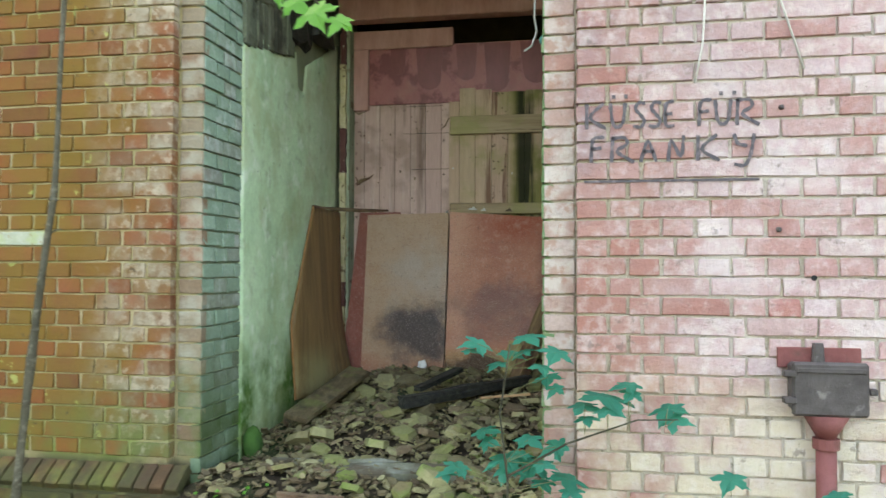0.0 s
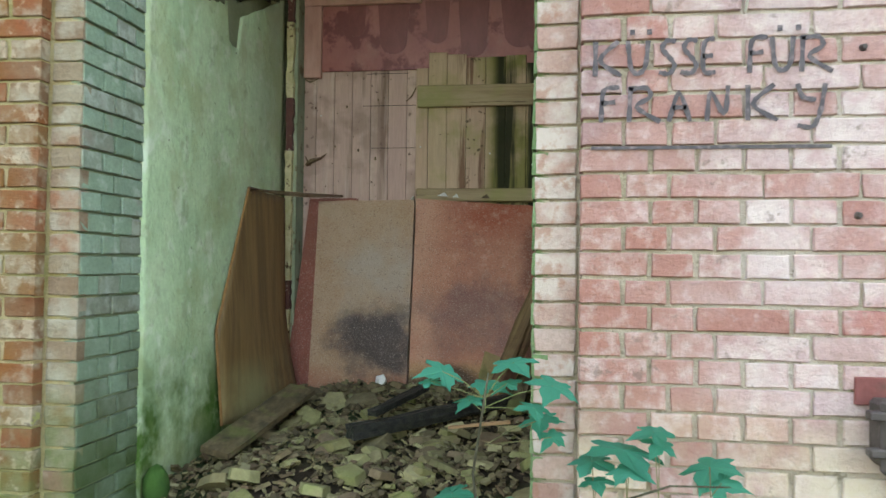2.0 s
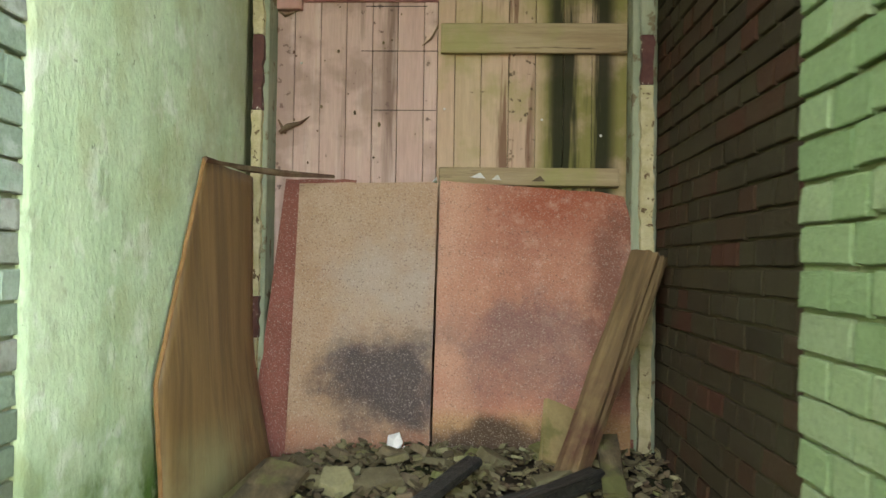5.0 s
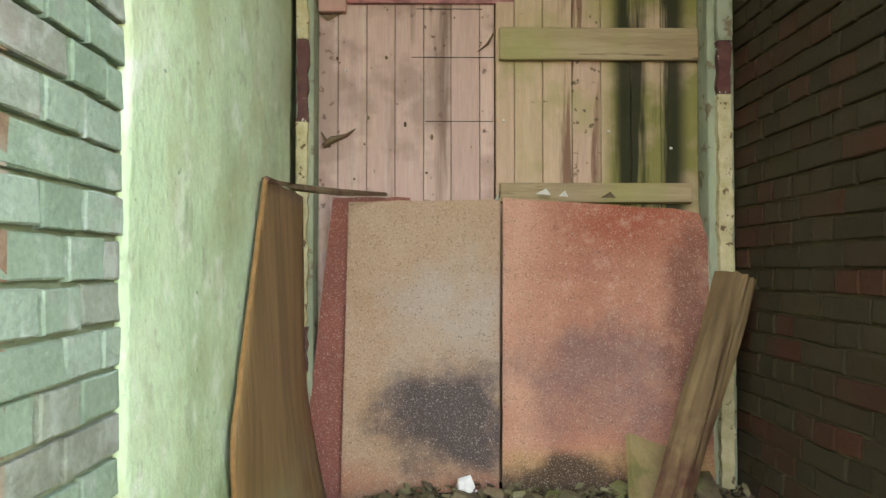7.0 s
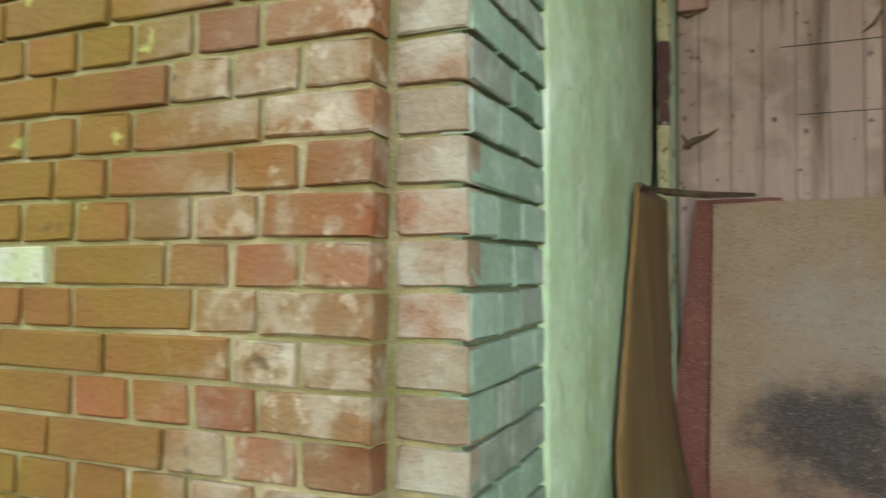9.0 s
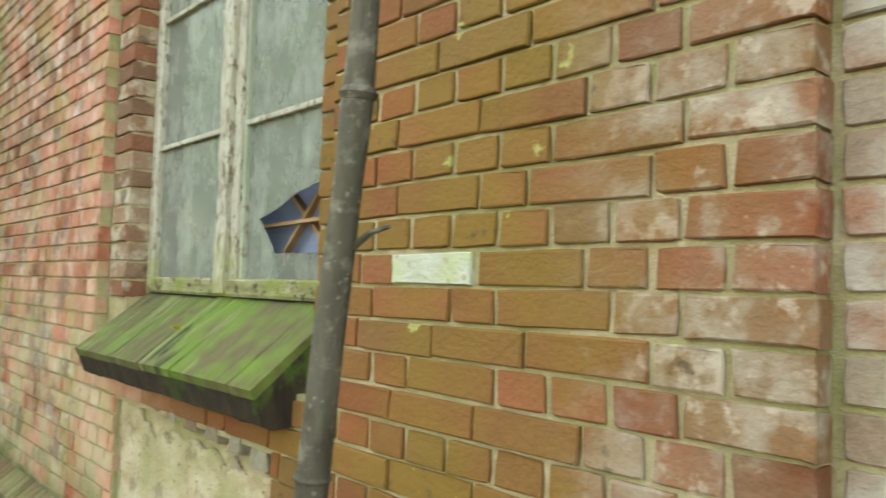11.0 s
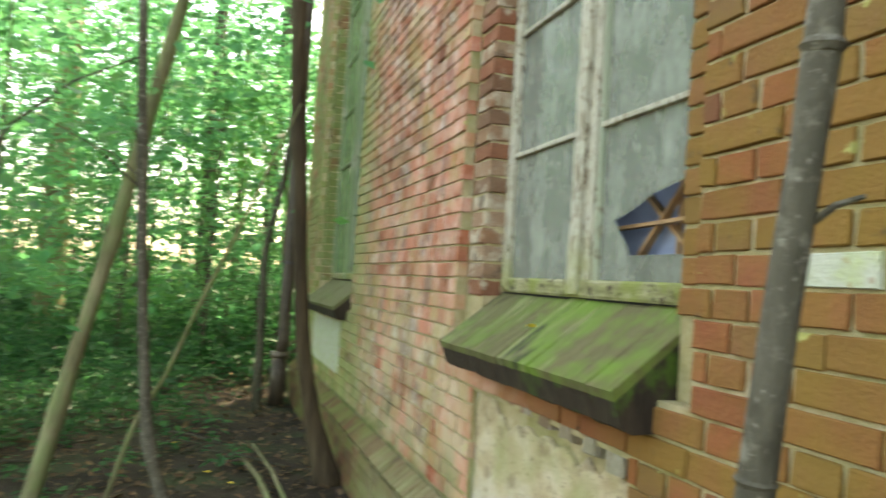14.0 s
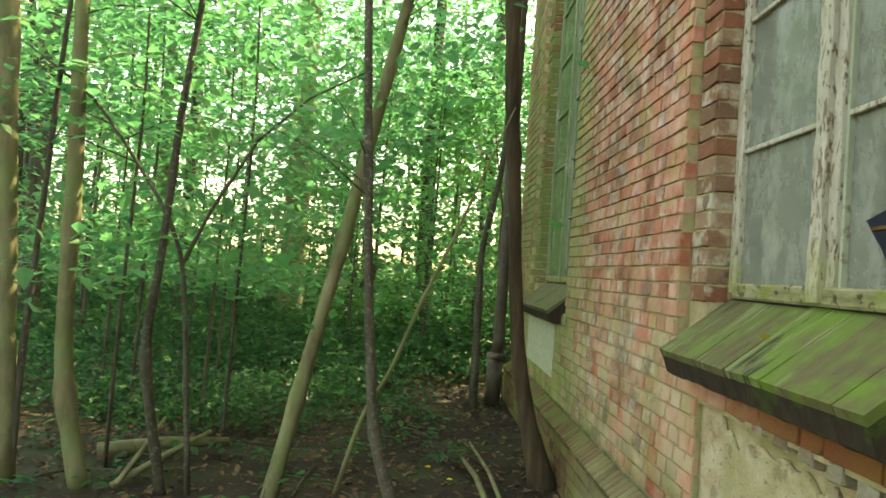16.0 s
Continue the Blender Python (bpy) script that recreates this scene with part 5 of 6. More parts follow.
CHIPS = [chip_mesh("stone", M_STONE, 60 + s) for s in range(9)]
for i in range(330):
    y = rng.uniform(-0.55, 1.97)
    x = rng.uniform(0.30 if y > 0 else 0.25, 1.80 if y < 0.3 else 1.82)
    if y > 0.45 and x < 0.30 + 0.12 * (y < 1.2):
        continue
    stone(x, y, rng.choice((0.028, 0.035, 0.04, 0.05, 0.06, 0.075)), mesh=CHIPS[rng.randrange(9)], sink=0.35)
for x, y, s in ((0.92, -0.05, 0.085), (1.13, -0.02, 0.08), (0.62, 0.2, 0.07), (0.36, 0.35, 0.06), (1.55, 0.35, 0.10), (1.45, 0.15, 0.09), (1.22, 1.80, 0.09), (1.08, 1.82, 0.06), (0.62, 1.85, 0.07), (1.62, 1.3, 0.09), (1.2, 1.1, 0.09), (1.38, 0.7, 0.09), (0.75, 1.3, 0.07), (1.5, -0.25, 0.11)):
    stone(x, y, s, "flat pale broken stone slab in the rubble", CHIPS[rng.randrange(9)])
stone(0.812, 1.92, 0.058, "small bright white stone in front of the hardboard", rock_mesh("stone", M_WSTONE, 77, 0.9), 0.8)
stone(0.855, 1.92, 0.025, "small bright white stone in front of the hardboard", rock_mesh("stone", M_WSTONE, 78, 0.9), 0.8)
rb = random.Random(57)
for i in range(46):
    y = rb.uniform(-0.35, 1.85)
    x = rb.uniform(0.42, 1.74)
    stone(x, y, rb.uniform(0.065, 0.115), rb.choice(("pale yellow-green broken stone slab in the rubble", "grey-brown flat chunk of masonry in the rubble")), CHIPS[rb.randrange(9)], 0.35, "rubble slabs")
# the doorstep
solid("doorstep", boxbm(0.42, 1.72, 0.10, 0.30, 0.2, 0.462, cuts=4, jit=0.02), M_STEP, "worn stone doorstep half buried in rubble", "step")
# leaf and plaster litter
vs, fs = [], []
rng = random.Random(31)
for i in range(7000):
    y = rng.uniform(-1.0, 2.02)
    x = rng.uniform(0.16, 1.9) if y > -0.1 else rng.uniform(0.15, 2.2)
    z = gz(x, y) + rng.uniform(0.004, 0.035)
    s = rng.choice((0.008, 0.012, 0.016, 0.022, 0.03))
    m = pose(x, y, z, rng.uniform(-38, 38), rng.uniform(-38, 38), rng.uniform(0, 360))
    o = len(vs)
    k = rng.randint(4, 6)
    th = s * 0.18
    ring = [(math.cos(2 * math.pi * j / k) * s * rng.uniform(0.6, 1.2), math.sin(2 * math.pi * j / k) * s * rng.uniform(0.45, 0.9)) for j in range(k)]
    vs += [tuple(m @ Vector((a, c, th))) for a, c in ring] + [tuple(m @ Vector((a, c, -th))) for a, c in ring]
    fs.append(tuple(o + j for j in range(k)))
    fs += [(o + j, o + k + j, o + k + (j + 1) % k, o + (j + 1) % k) for j in range(k)]
me = bpy.data.meshes.new("litter")
me.from_pydata(vs, [], fs)
me.materials.append(M_LITTER)
tagged(new("litter", me), "loose chips of plaster, stone and dead leaves on the floor", "litter", kind="stuff")


def beam(name, p, q, w, h, mat, label, category="plank", roll=0.0):
    p, q = Vector(p), Vector(q)
    d = q - p
    b = boxbm(-w / 2, w / 2, -h / 2, h / 2, 0, d.length, cuts=3, jit=min(w, h) * 0.10, rng=random.Random(int(w * 1e4)))
    ob = solid(name, b, mat, label, category)
    ob.matrix_world = Matrix.Translation(p) @ d.to_track_quat('Z', 'Y').to_matrix().to_4x4() @ pose(0, 0, 0, 0, 0, roll)
    return ob


beam("charred_beam", (0.90, 0.93, 0.64), (1.58, 1.60, 0.69), 0.075, 0.06, M_BURNT, "charred black beam lying across the rubble", "beam")
beam("charred_stick", (0.93, 1.22, 0.67), (1.14, 1.55, 0.75), 0.06, 0.03, M_BURNT, "short charred black splinter on the rubble", "stick")
beam("plank", (0.33, 0.75, 0.56), (0.50, 1.45, 0.74), 0.15, 0.028, M_PLANK, "grey old plank lying on the rubble heap", roll=10)
beam("plank", (0.30, 1.02, 0.60), (0.42, 1.62, 0.72), 0.12, 0.025, M_PLANK, "grey old plank under another plank", roll=-12)
beam("branch_piece", (0.62, -0.20, 0.42), (0.90, -0.16, 0.40), 0.045, 0.04, M_ROT, "short rotten piece of wood before the step", "branch")
beam("stone_slab", (1.50, 1.80, 0.66), (1.53, 1.98, 0.86), 0.24, 0.03, M_OCHRE, "tan broken board corner leaning on the hardboard", "board", roll=35)
beam("plank", (1.62, 1.45, 0.66), (1.66, 1.85, 0.78), 0.08, 0.03, M_PLANK, "short grey plank beside the post")
beam("lath", (1.35, 0.95, 0.675), (1.62, 1.05, 0.69), 0.022, 0.012, M_LATH, "pale thin lath on the rubble", "lath")

# ---- broken pane: laths and a sheet behind the hole ----
solid("metal_panel", boxbm(-2.45, -1.25, 0.30, 0.315, 1.405, 2.3, bevel=0.004), M_BLUEGREY, "blue-grey panel standing behind the broken pane", "panel")
for p, q in (((-1.95, 0.26, 1.52), (-1.45, 0.27, 2.0)), ((-1.98, 0.24, 1.70), (-1.40, 0.25, 1.72)), ((-2.0, 0.28, 1.92), (-1.45, 0.28, 1.50)), ((-1.70, 0.30, 1.43), (-1.68, 0.30, 2.1))):
    beam("lath", p, q, 0.028, 0.012, M_LATH, "bare brown lath nailed behind the broken pane", "lath")["group"] = "laths behind the pane"
solid("glass_shard", boxbm(-1.80, -1.46, 0.174, 0.178, 1.516, 1.60), M_GLASS, "fallen glass shard standing in the frame", "glass")

# ---- downpipe at the far corner ----
dp = thing("downpipe", "dark weathered zinc downpipe at the corner of the brick wall", "downpipe", (-8.3, -0.22, 0))
child("pipe", tubebm([(-8.3, -0.232, 6.2), (-8.3, -0.232, 0.72), (-8.3, -0.25, 0.60)], 0.066, 14), M_PIPE, dp, smooth=True)
foot = child("foot_pipe", tubebm([(-8.3, -0.26, 0.55), (-8.3, -0.27, 0.02)], 0.088, 14), M_PIPE, dp, "wider pale foot pipe", True)
child("collar", tubebm([(-8.3, -0.258, 0.60), (-8.3, -0.26, 0.53)], 0.102, 14), M_PIPE, dp, "socket rim of the foot pipe", True).parent = foot
for z in (1.6, 3.2, 4.8):
    child("bracket", tubebm([(-8.3, -0.232, z - 0.02), (-8.3, -0.232, z + 0.02)], 0.073, 12), M_IRON, dp, "iron pipe clip")

# ---- trees ----


def tree_trunk(name, pts, radii, mat, label, knots=0, category="tree", seg=10, group=""):
    t = thing(name, label, category, pts[0], group)
    # refine the line of the trunk
    P = [Vector(p) for p in pts]
    Q, R = [], []
    n = len(P)
    for i in range(n - 1):
        for j in range(5):
            s = j / 5
            p = P[i].lerp(P[i + 1], s)
            Q.append(p)
            R.append(radii[i] * (1 - s) + radii[i + 1] * s)
    Q.append(P[-1]); R.append(radii[-1])
    for _ in range(3):
        Q = [Q[0]] + [Q[i] * 0.5 + (Q[i - 1] + Q[i + 1]) * 0.25 for i in range(1, len(Q) - 1)] + [Q[-1]]
    rg = random.Random(int(abs(pts[0][0]) * 997))
    R = [r * (1 + rg.uniform(-0.06, 0.06)) for r in R]
    for k in range(knots):
        R[rg.randrange(2, len(R) - 2)] *= 1.22
    child("trunk", tubebm(Q, R, seg), mat, t, smooth=True)
    return t


near = tree_trunk("sapling", [(-0.29, -0.70, -0.05), (-0.205, -0.70, 0.80), (-0.132, -0.70, 1.417), (-0.084, -0.70, 1.70), (-0.078, -0.69, 2.3), (-0.03, -0.66, 3.4)], [0.018, 0.016, 0.0142, 0.0115, 0.0095, 0.006], M_BARKN, "thin grey sapling close to the orange wall", 4)
for z, x in ((1.335, -0.1415), (1.66, -0.0925), (1.16, -0.162)):
    child("bark_ring", tubebm([(x, -0.70, z - 0.006), (x, -0.70, z), (x + 0.001, -0.70, z + 0.006)], [0.0135, 0.0172, 0.0130], 12), M_BARKN, near, "knobbly branch scar")
child("twig", tubebm([(-0.12, -0.70, 1.52), (-0.09, -0.685, 1.545), (-0.07, -0.68, 1.55)], [0.004, 0.003, 0.002], 6), M_BARKN, near)
wt = tree_trunk("tree", [(-5.1, -0.16, -0.05), (-5.1, -0.30, 0.40), (-5.1, -0.41, 0.88), (-5.1, -0.47, 1.44), (-5.1, -0.52, 2.13), (-5.1, -0.58, 2.7), (-5.1, -0.63, 3.5), (-5.15, -0.66, 5.5)], [0.11, 0.066, 0.052, 0.048, 0.047, 0.052, 0.047, 0.04], M_BARKW, "brown twisted tree stem growing against the brick wall", 3, seg=14)
child("vine", tubebm([(-5.0, -0.62, 1.55), (-5.05, -0.60, 1.95), (-4.9, -0.66, 2.2), (-4.75, -0.72, 2.5)], [0.006, 0.007, 0.005, 0.003], 6), M_BARKB, wt, "thin creeper stem")

# single yellow leaves
for x, y, z, sc in ((-2.12, 0.0, 1.338, 0.028), (1.42, 1.86, 0.79, 0.03), (-5.3, -1.0, 0.03, 0.05), (-6.2, -1.25, 0.04, 0.05), (-5.6, -1.55, 0.03, 0.045), (-7.2, -0.9, 0.04, 0.05), (-5.0, -0.85, 0.03, 0.04)):
    b = bmesh.new()
    k = [b.verts.new((u * sc, v * sc, w * sc)) for u, v, w in ((-0.6, 0, 0), (-0.2, 0.4, 0.12), (0.3, 0.33, 0.1), (0.7, 0, 0.05), (0.3, -0.33, 0.14), (-0.2, -0.4, 0.1))]
    b.faces.new(k)
    lf = solid("fallen_leaf", b, M_YLEAF, "single yellow fallen leaf", "leaf", group="yellow leaves")
    lf.matrix_world = pose(x, y, z + 0.004, 38 if x > -2.5 and x < -2 else 10, 0, 40 + 70 * x)

# mossy stone at the foot of the pier
b = bmesh.new()
bmesh.ops.create_icosphere(b, subdivisions=2, radius=1.0)
for v in b.verts:
    v.co = Vector((v.co.x * 0.05, v.co.y * 0.07, v.co.z * 0.10)) * (1 + 0.12 * noise.noise(v.co * 2.5))
ms = solid("mossy_stone", b, M_MOSSY, "rounded moss-green stone at the foot of the plaster", "stone", smooth=True)
ms.matrix_world = pose(0.185, 0.52, gz(0.2, 0.52) + 0.06)

# ---- forest: trees with crowns of many small leaves ----


def leaf_cloud(name, material, seed, n, shape, size, tilt=50):
    """Many small pointed leaves spread through a lumpy volume; shape(rng) gives a place."""
    pyr = random.Random(seed)
    vs, fs = [], []
    for i in range(n):
        c = shape(pyr)
        s = size * pyr.uniform(0.6, 1.35)
        e = Euler((radians(pyr.gauss(0, tilt)), radians(pyr.gauss(0, tilt)), pyr.uniform(0, 6.28)))
        m = e.to_matrix()
        o = len(vs)
        for u, v, w in ((-0.5, 0, 0), (-0.1, 0.30, 0.05), (0.5, 0, -0.06), (-0.1, -0.30, 0.05)):
            p = m @ Vector((u * s, v * s, w * s))
            vs.append((c[0] + p.x, c[1] + p.y, c[2] + p.z))
        fs += [(o, o + 1, o + 2), (o, o + 2, o + 3)]
    me = bpy.data.meshes.new(name)
    me.from_pydata(vs, [], fs)
    me.materials.append(material)
    return me


def clumps(seed, n, rx, rz, z0):
    rg = random.Random(seed)
    cs = []
    for i in range(n):
        a, r = rg.uniform(0, 6.28), rx * math.sqrt(rg.random())
        cs.append((math.cos(a) * r, math.sin(a) * r, z0 + rg.random() * rz, rg.uniform(0.30, 0.62)))

    def f(q):
        x, y, z, s = cs[q.randrange(n)]
        return (x + q.gauss(0, s), y + q.gauss(0, s), z + q.gauss(0, s * 0.17))
    return f


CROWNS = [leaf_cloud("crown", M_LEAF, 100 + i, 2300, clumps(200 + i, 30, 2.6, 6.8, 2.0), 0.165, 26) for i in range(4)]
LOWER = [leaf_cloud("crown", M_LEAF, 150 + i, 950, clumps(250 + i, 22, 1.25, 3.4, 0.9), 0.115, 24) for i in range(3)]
SHRUB = [leaf_cloud("leaves", M_LEAFLOW, 300 + i, 250, clumps(350 + i, 11, 0.65, 0.55, 0.08), 0.105, 28) for i in range(3)]

SPRAY = [leaf_cloud("leaves", M_LEAF, 500 + i, 40, clumps(550 + i, 4, 0.26, 0.10, 0.0), 0.105, 20) for i in range(2)]

# saplings that stand out near the wall
FOREST = "forest trees"
for pts, rad, mat, label in (
        ([(-4.3, -1.98, -0.03), (-4.4, -1.82, 0.8), (-4.5, -1.66, 1.6), (-4.6, -1.48, 2.6), (-4.7, -1.30, 3.6), (-4.9, -1.15, 5.0)], [0.052, 0.045, 0.042, 0.038, 0.034, 0.02], M_BARK, "slanting pale smooth-barked sapling in the wood"),
        ([(-4.4, -1.20, -0.03), (-4.4, -1.37, 0.4), (-4.4, -1.47, 1.38), (-4.4, -1.60, 3.15), (-4.45, -1.7, 5.0)], [0.045, 0.034, 0.030, 0.025, 0.015], M_BARKN, "upright slender grey-brown sapling"),
        ([(-4.4, -3.60, -0.03), (-4.4, -3.71, 1.43), (-4.4, -3.83, 2.98), (-4.4, -3.95, 5.5)], [0.068, 0.062, 0.056, 0.04], M_BARK, "straight pale green-barked young tree"),
        ([(-4.4, -3.14, -0.03), (-4.4, -3.29, 0.6), (-4.4, -3.32, 1.04), (-4.4, -3.33, 1.95), (-4.4, -3.38, 3.0), (-4.45, -3.42, 5.5)], [0.062, 0.056, 0.053, 0.049, 0.045, 0.03], M_BARK, "slightly bent pale green-barked young tree"),
        ([(-4.4, -2.64, -0.03), (-4.4, -2.83, 0.86), (-4.4, -2.76, 1.39), (-4.4, -2.71, 2.35), (-4.4, -2.63, 3.07), (-4.4, -2.5, 5.0)], [0.036, 0.031, 0.027, 0.024, 0.02, 0.012], M_BARKG, "thin crooked dark sapling"),
        ([(-4.4, -2.48, -0.03), (-4.4, -2.55, 0.75), (-4.4, -2.62, 1.44), (-4.4, -2.77, 1.77), (-4.4, -3.24, 2.41), (-4.4, -3.71, 2.72)], [0.02, 0.017, 0.015, 0.013, 0.010, 0.005], M_BARKG, "thin dark forked sapling"),
        ([(-4.6, -1.61, -0.03), (-4.6, -1.46, 0.53), (-4.6, -1.30, 0.80), (-4.6, -1.15, 1.23), (-4.6, -0.96, 1.67), (-4.6, -0.77, 2.17), (-4.65, -0.6, 2.6)], [0.016, 0.015, 0.013, 0.012, 0.010, 0.007, 0.004], M_BARK, "thin bowed pale stem leaning to the wall"),
        ([(-4.4, -3.57, -0.03), (-4.4, -3.56, 0.81), (-4.4, -3.50, 1.94), (-4.4, -3.46, 2.93), (-4.45, -3.3, 5.0)], [0.024, 0.021, 0.018, 0.015, 0.01], M_BARKG, "thin crooked dark sapling"),
        ([(-8.0, -0.50, -0.03), (-8.0, -0.51, 0.95), (-8.0, -0.53, 1.7), (-8.0, -0.44, 2.21), (-8.0, -0.34, 2.7), (-8.05, -0.3, 5.4)], [0.05, 0.042, 0.036, 0.032, 0.03, 0.018], M_BARKG, "dark leaning stem by the corner of the building")):
    t = tree_trunk("sapling", pts, rad, mat, label, 3, group="saplings")
    if "forked" in label:
        child("branch", tubebm([(-4.4, -2.62, 1.42), (-4.4, -2.48, 1.75), (-4.4, -2.22, 2.21), (-4.4, -1.92, 2.5), (-4.4, -1.55, 2.71)], [0.014, 0.012, 0.010, 0.008, 0.004], 8), mat, t, smooth=True)
    # thin side twigs, each with a spray of leaves
    rt = random.Random(int(abs(pts[0][1]) * 731))
    for k in range(3 if pts[-2][1] < -1.1 else 0):
        a, b = Vector(pts[-2]), Vector(pts[-3] if len(pts) > 3 else pts[-2])
        p = b.lerp(a, rt.uniform(0.1, 1.0))
        an, ln = rt.uniform(0, 6.283), rt.uniform(0.35, 0.7)
        q = p + Vector((math.cos(an) * ln, math.sin(an) * ln, rt.uniform(0.1, 0.35)))
        m = p.lerp(q, 0.5) + Vector((0, 0, 0.05))
        tw = child("twig", tubebm([tuple(p), tuple(m), tuple(q)], [0.006, 0.004, 0.002], 6), mat, t, smooth=True)
        ob = new("leaves", SPRAY[rt.randrange(2)])
        ob.parent = t
        ob.matrix_local = Matrix.Translation(p.lerp(q, 0.75) - Vector(pts[0])) @ Matrix.Rotation(an, 4, "Z")
rng = random.Random(8)
for x, y in ((-4.9, -3.2), (-5.6, -2.6), (-6.4, -3.0), (-6.6, -3.7), (-7.4, -4.3), (-8.3, -3.4), (-10.6, -2.2), (-9.8, -4.2)):
    t = tree_trunk("sapling", [(x, y, -0.05), (x + 0.05, y + 0.04, 1.2), (x - 0.06, y + 0.05, 2.6), (x, y, 4.2)], [0.016, 0.013, 0.010, 0.006], M_BARKG, "slender leafy sapling in the wood", group="saplings")
    ob = new("crown", LOWER[rng.randrange(3)])
    ob.parent = t
    ob.matrix_local = pose(0, 0, 0.3, 0, 0, rng.uniform(0, 360))
rl = random.Random(64)
for x, y in ((-11.4, -1.1), (-12.6, -0.3), (-13.8, 0.7), (-12.2, -2.0), (-14.8, -0.6), (-15.5, 1.6), (-13.4, -2.9)):
    t = tree_trunk("sapling", [(x, y, gz(x, y) - 0.05), (x + 0.1, y + 0.04, 1.7), (x - 0.06, y + 0.1, 4.4)], [0.03, 0.024, 0.010], M_BARKG, "slender leafy sapling in the wood", group="saplings", seg=6)
    ob = new("crown", LOWER[rl.randrange(3)])
    ob.parent = t
    ob.matrix_local = pose(0, 0, -0.5, 0, 0, rl.uniform(0, 360)) @ Matrix.Scale(rl.uniform(1.15, 1.4), 4)
for i in range(24):
    r, a = rng.uniform(10.5, 24), rng.uniform(-0.5, 0.2)
    x, y = -r * math.cos(a), r * math.sin(a) - 1.2
    if y > -1.4 and x > -11:
        continue
    h = rng.uniform(3.5, 5.5)
    t = tree_trunk("sapling", [(x, y, gz(x, y) - 0.05), (x + 0.1, y + 0.04, h * 0.4), (x - 0.06, y + 0.1, h)], [0.03, 0.024, 0.010], M_BARKG, "slender leafy sapling in the wood", group="saplings", seg=6)
    ob = new("crown", LOWER[rng.randrange(3)])
    ob.parent = t
    ob.matrix_local = pose(0, 0, -0.1, 0, 0, rng.uniform(0, 360)) @ Matrix.Scale(rng.uniform(1.0, 1.4), 4)
# larger trees
spots = [(-16.0, -4.0, 0.26), (-19.9, -4.8, 0.22), (-23.0, 0.6, 0.2), (-13, -8, 0.16), (-12, 1.6, 0.10), (-15, -1.2, 0.13)]
for i in range(30):
    a = rng.uniform(-0.62, 0.42)
    r = 11 + 34 * rng.random() ** 0.75
    spots.append((-r * math.cos(a), r * math.sin(a) - 1.2, rng.uniform(0.06, 0.2)))
for i in range(9):
    a = rng.uniform(0.3, 2.7)
    r = rng.uniform(17, 30)
    spots.append((r * math.cos(a), -r * math.sin(a) - 2.0, rng.uniform(0.08, 0.2)))
for x, y, r0 in spots:
    if -10.5 < x < 8 and y > -4.5:
        continue
    h = rng.uniform(9, 14)
    z = gz(x, y)
    l = rng.uniform(-0.5, 0.5)
    t = tree_trunk("tree", [(x, y, z - 0.1), (x + l * 0.1, y, z + 0.35 * h), (x + l * 0.3, y + l * 0.2, z + 0.7 * h), (x + l * 0.5, y + l * 0.3, z + h)], [r0 * 1.15, r0, r0 * 0.7, r0 * 0.3],
                   rng.choice((M_BARK, M_BARKG, M_BARKG)), "woodland tree with a bare stem and leafy crown", group=FOREST, seg=8)
    for k in range(2):
        ob = new("crown", CROWNS[rng.randrange(4)])
        ob.parent = t
        ob.matrix_local = pose(rng.uniform(-0.4, 0.4), rng.uniform(-0.4, 0.4), -0.4 + 4.2 * k + rng.uniform(-0.5, 1.0), 0, 0, rng.uniform(0, 360)) @ Matrix.Diagonal((1, 1, 0.85, 1))
# undergrowth
for i in range(330):
    a = rng.uniform(-0.62, 0.3)
    r = 7.0 + 25 * rng.random() ** 1.15
    x, y = -r * math.cos(a) + 0.3, r * math.sin(a) - 1.0
    if y > -0.75 and x > -9.6:
        continue
    if abs(y + 0.9) < 0.55 and x > -8:
        continue
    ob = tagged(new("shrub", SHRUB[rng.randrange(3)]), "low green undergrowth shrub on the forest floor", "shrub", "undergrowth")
    s = rng.uniform(0.4, 0.8) + 0.10 * max(0.0, r - 7.5) * rng.uniform(0.5, 1.3)
    ob.matrix_world = pose(x, y, gz(x, y) - 0.03, 0, 0, rng.uniform(0, 360)) @ Matrix.Scale(s, 4)
# seedlings on the forest floor, each a few leaves round a short stem
SEEDLING = []
for k in range(3):
    rg = random.Random(70 + k)
    vs, fs = [], []
    for q in range(13):
        a, r, z = rg.uniform(0, 6.283), rg.uniform(0.03, 0.16), rg.uniform(0.05, 0.17)
        m = pose(math.cos(a) * r, math.sin(a) * r, z, rg.uniform(-25, 25), rg.uniform(-10, 30), math.degrees(a))
        w = rg.uniform(0.03, 0.055)
        o = len(vs)
        vs += [tuple(m @ Vector((u * w, v * w, h * w))) for u, v, h in ((-0.9, 0, 0), (-0.3, 0.5, 0.10), (0.4, 0.42, 0.08), (1.1, 0, -0.12), (0.4, -0.42, 0.08), (-0.3, -0.5, 0.10))]
        fs += [(o, o + 1, o + 2, o + 3), (o, o + 3, o + 4, o + 5)]
    me = bpy.data.meshes.new("leaves")
    me.from_pydata(vs, [], fs)
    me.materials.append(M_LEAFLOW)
    SEEDLING.append(me)
SEED_STEM = mesh_of(tubebm([(0, 0, -0.02), (0.01, 0, 0.08), (0, 0.01, 0.15)], [0.004, 0.003, 0.002], 5), "stem", M_BARKG)
rs = random.Random(91)
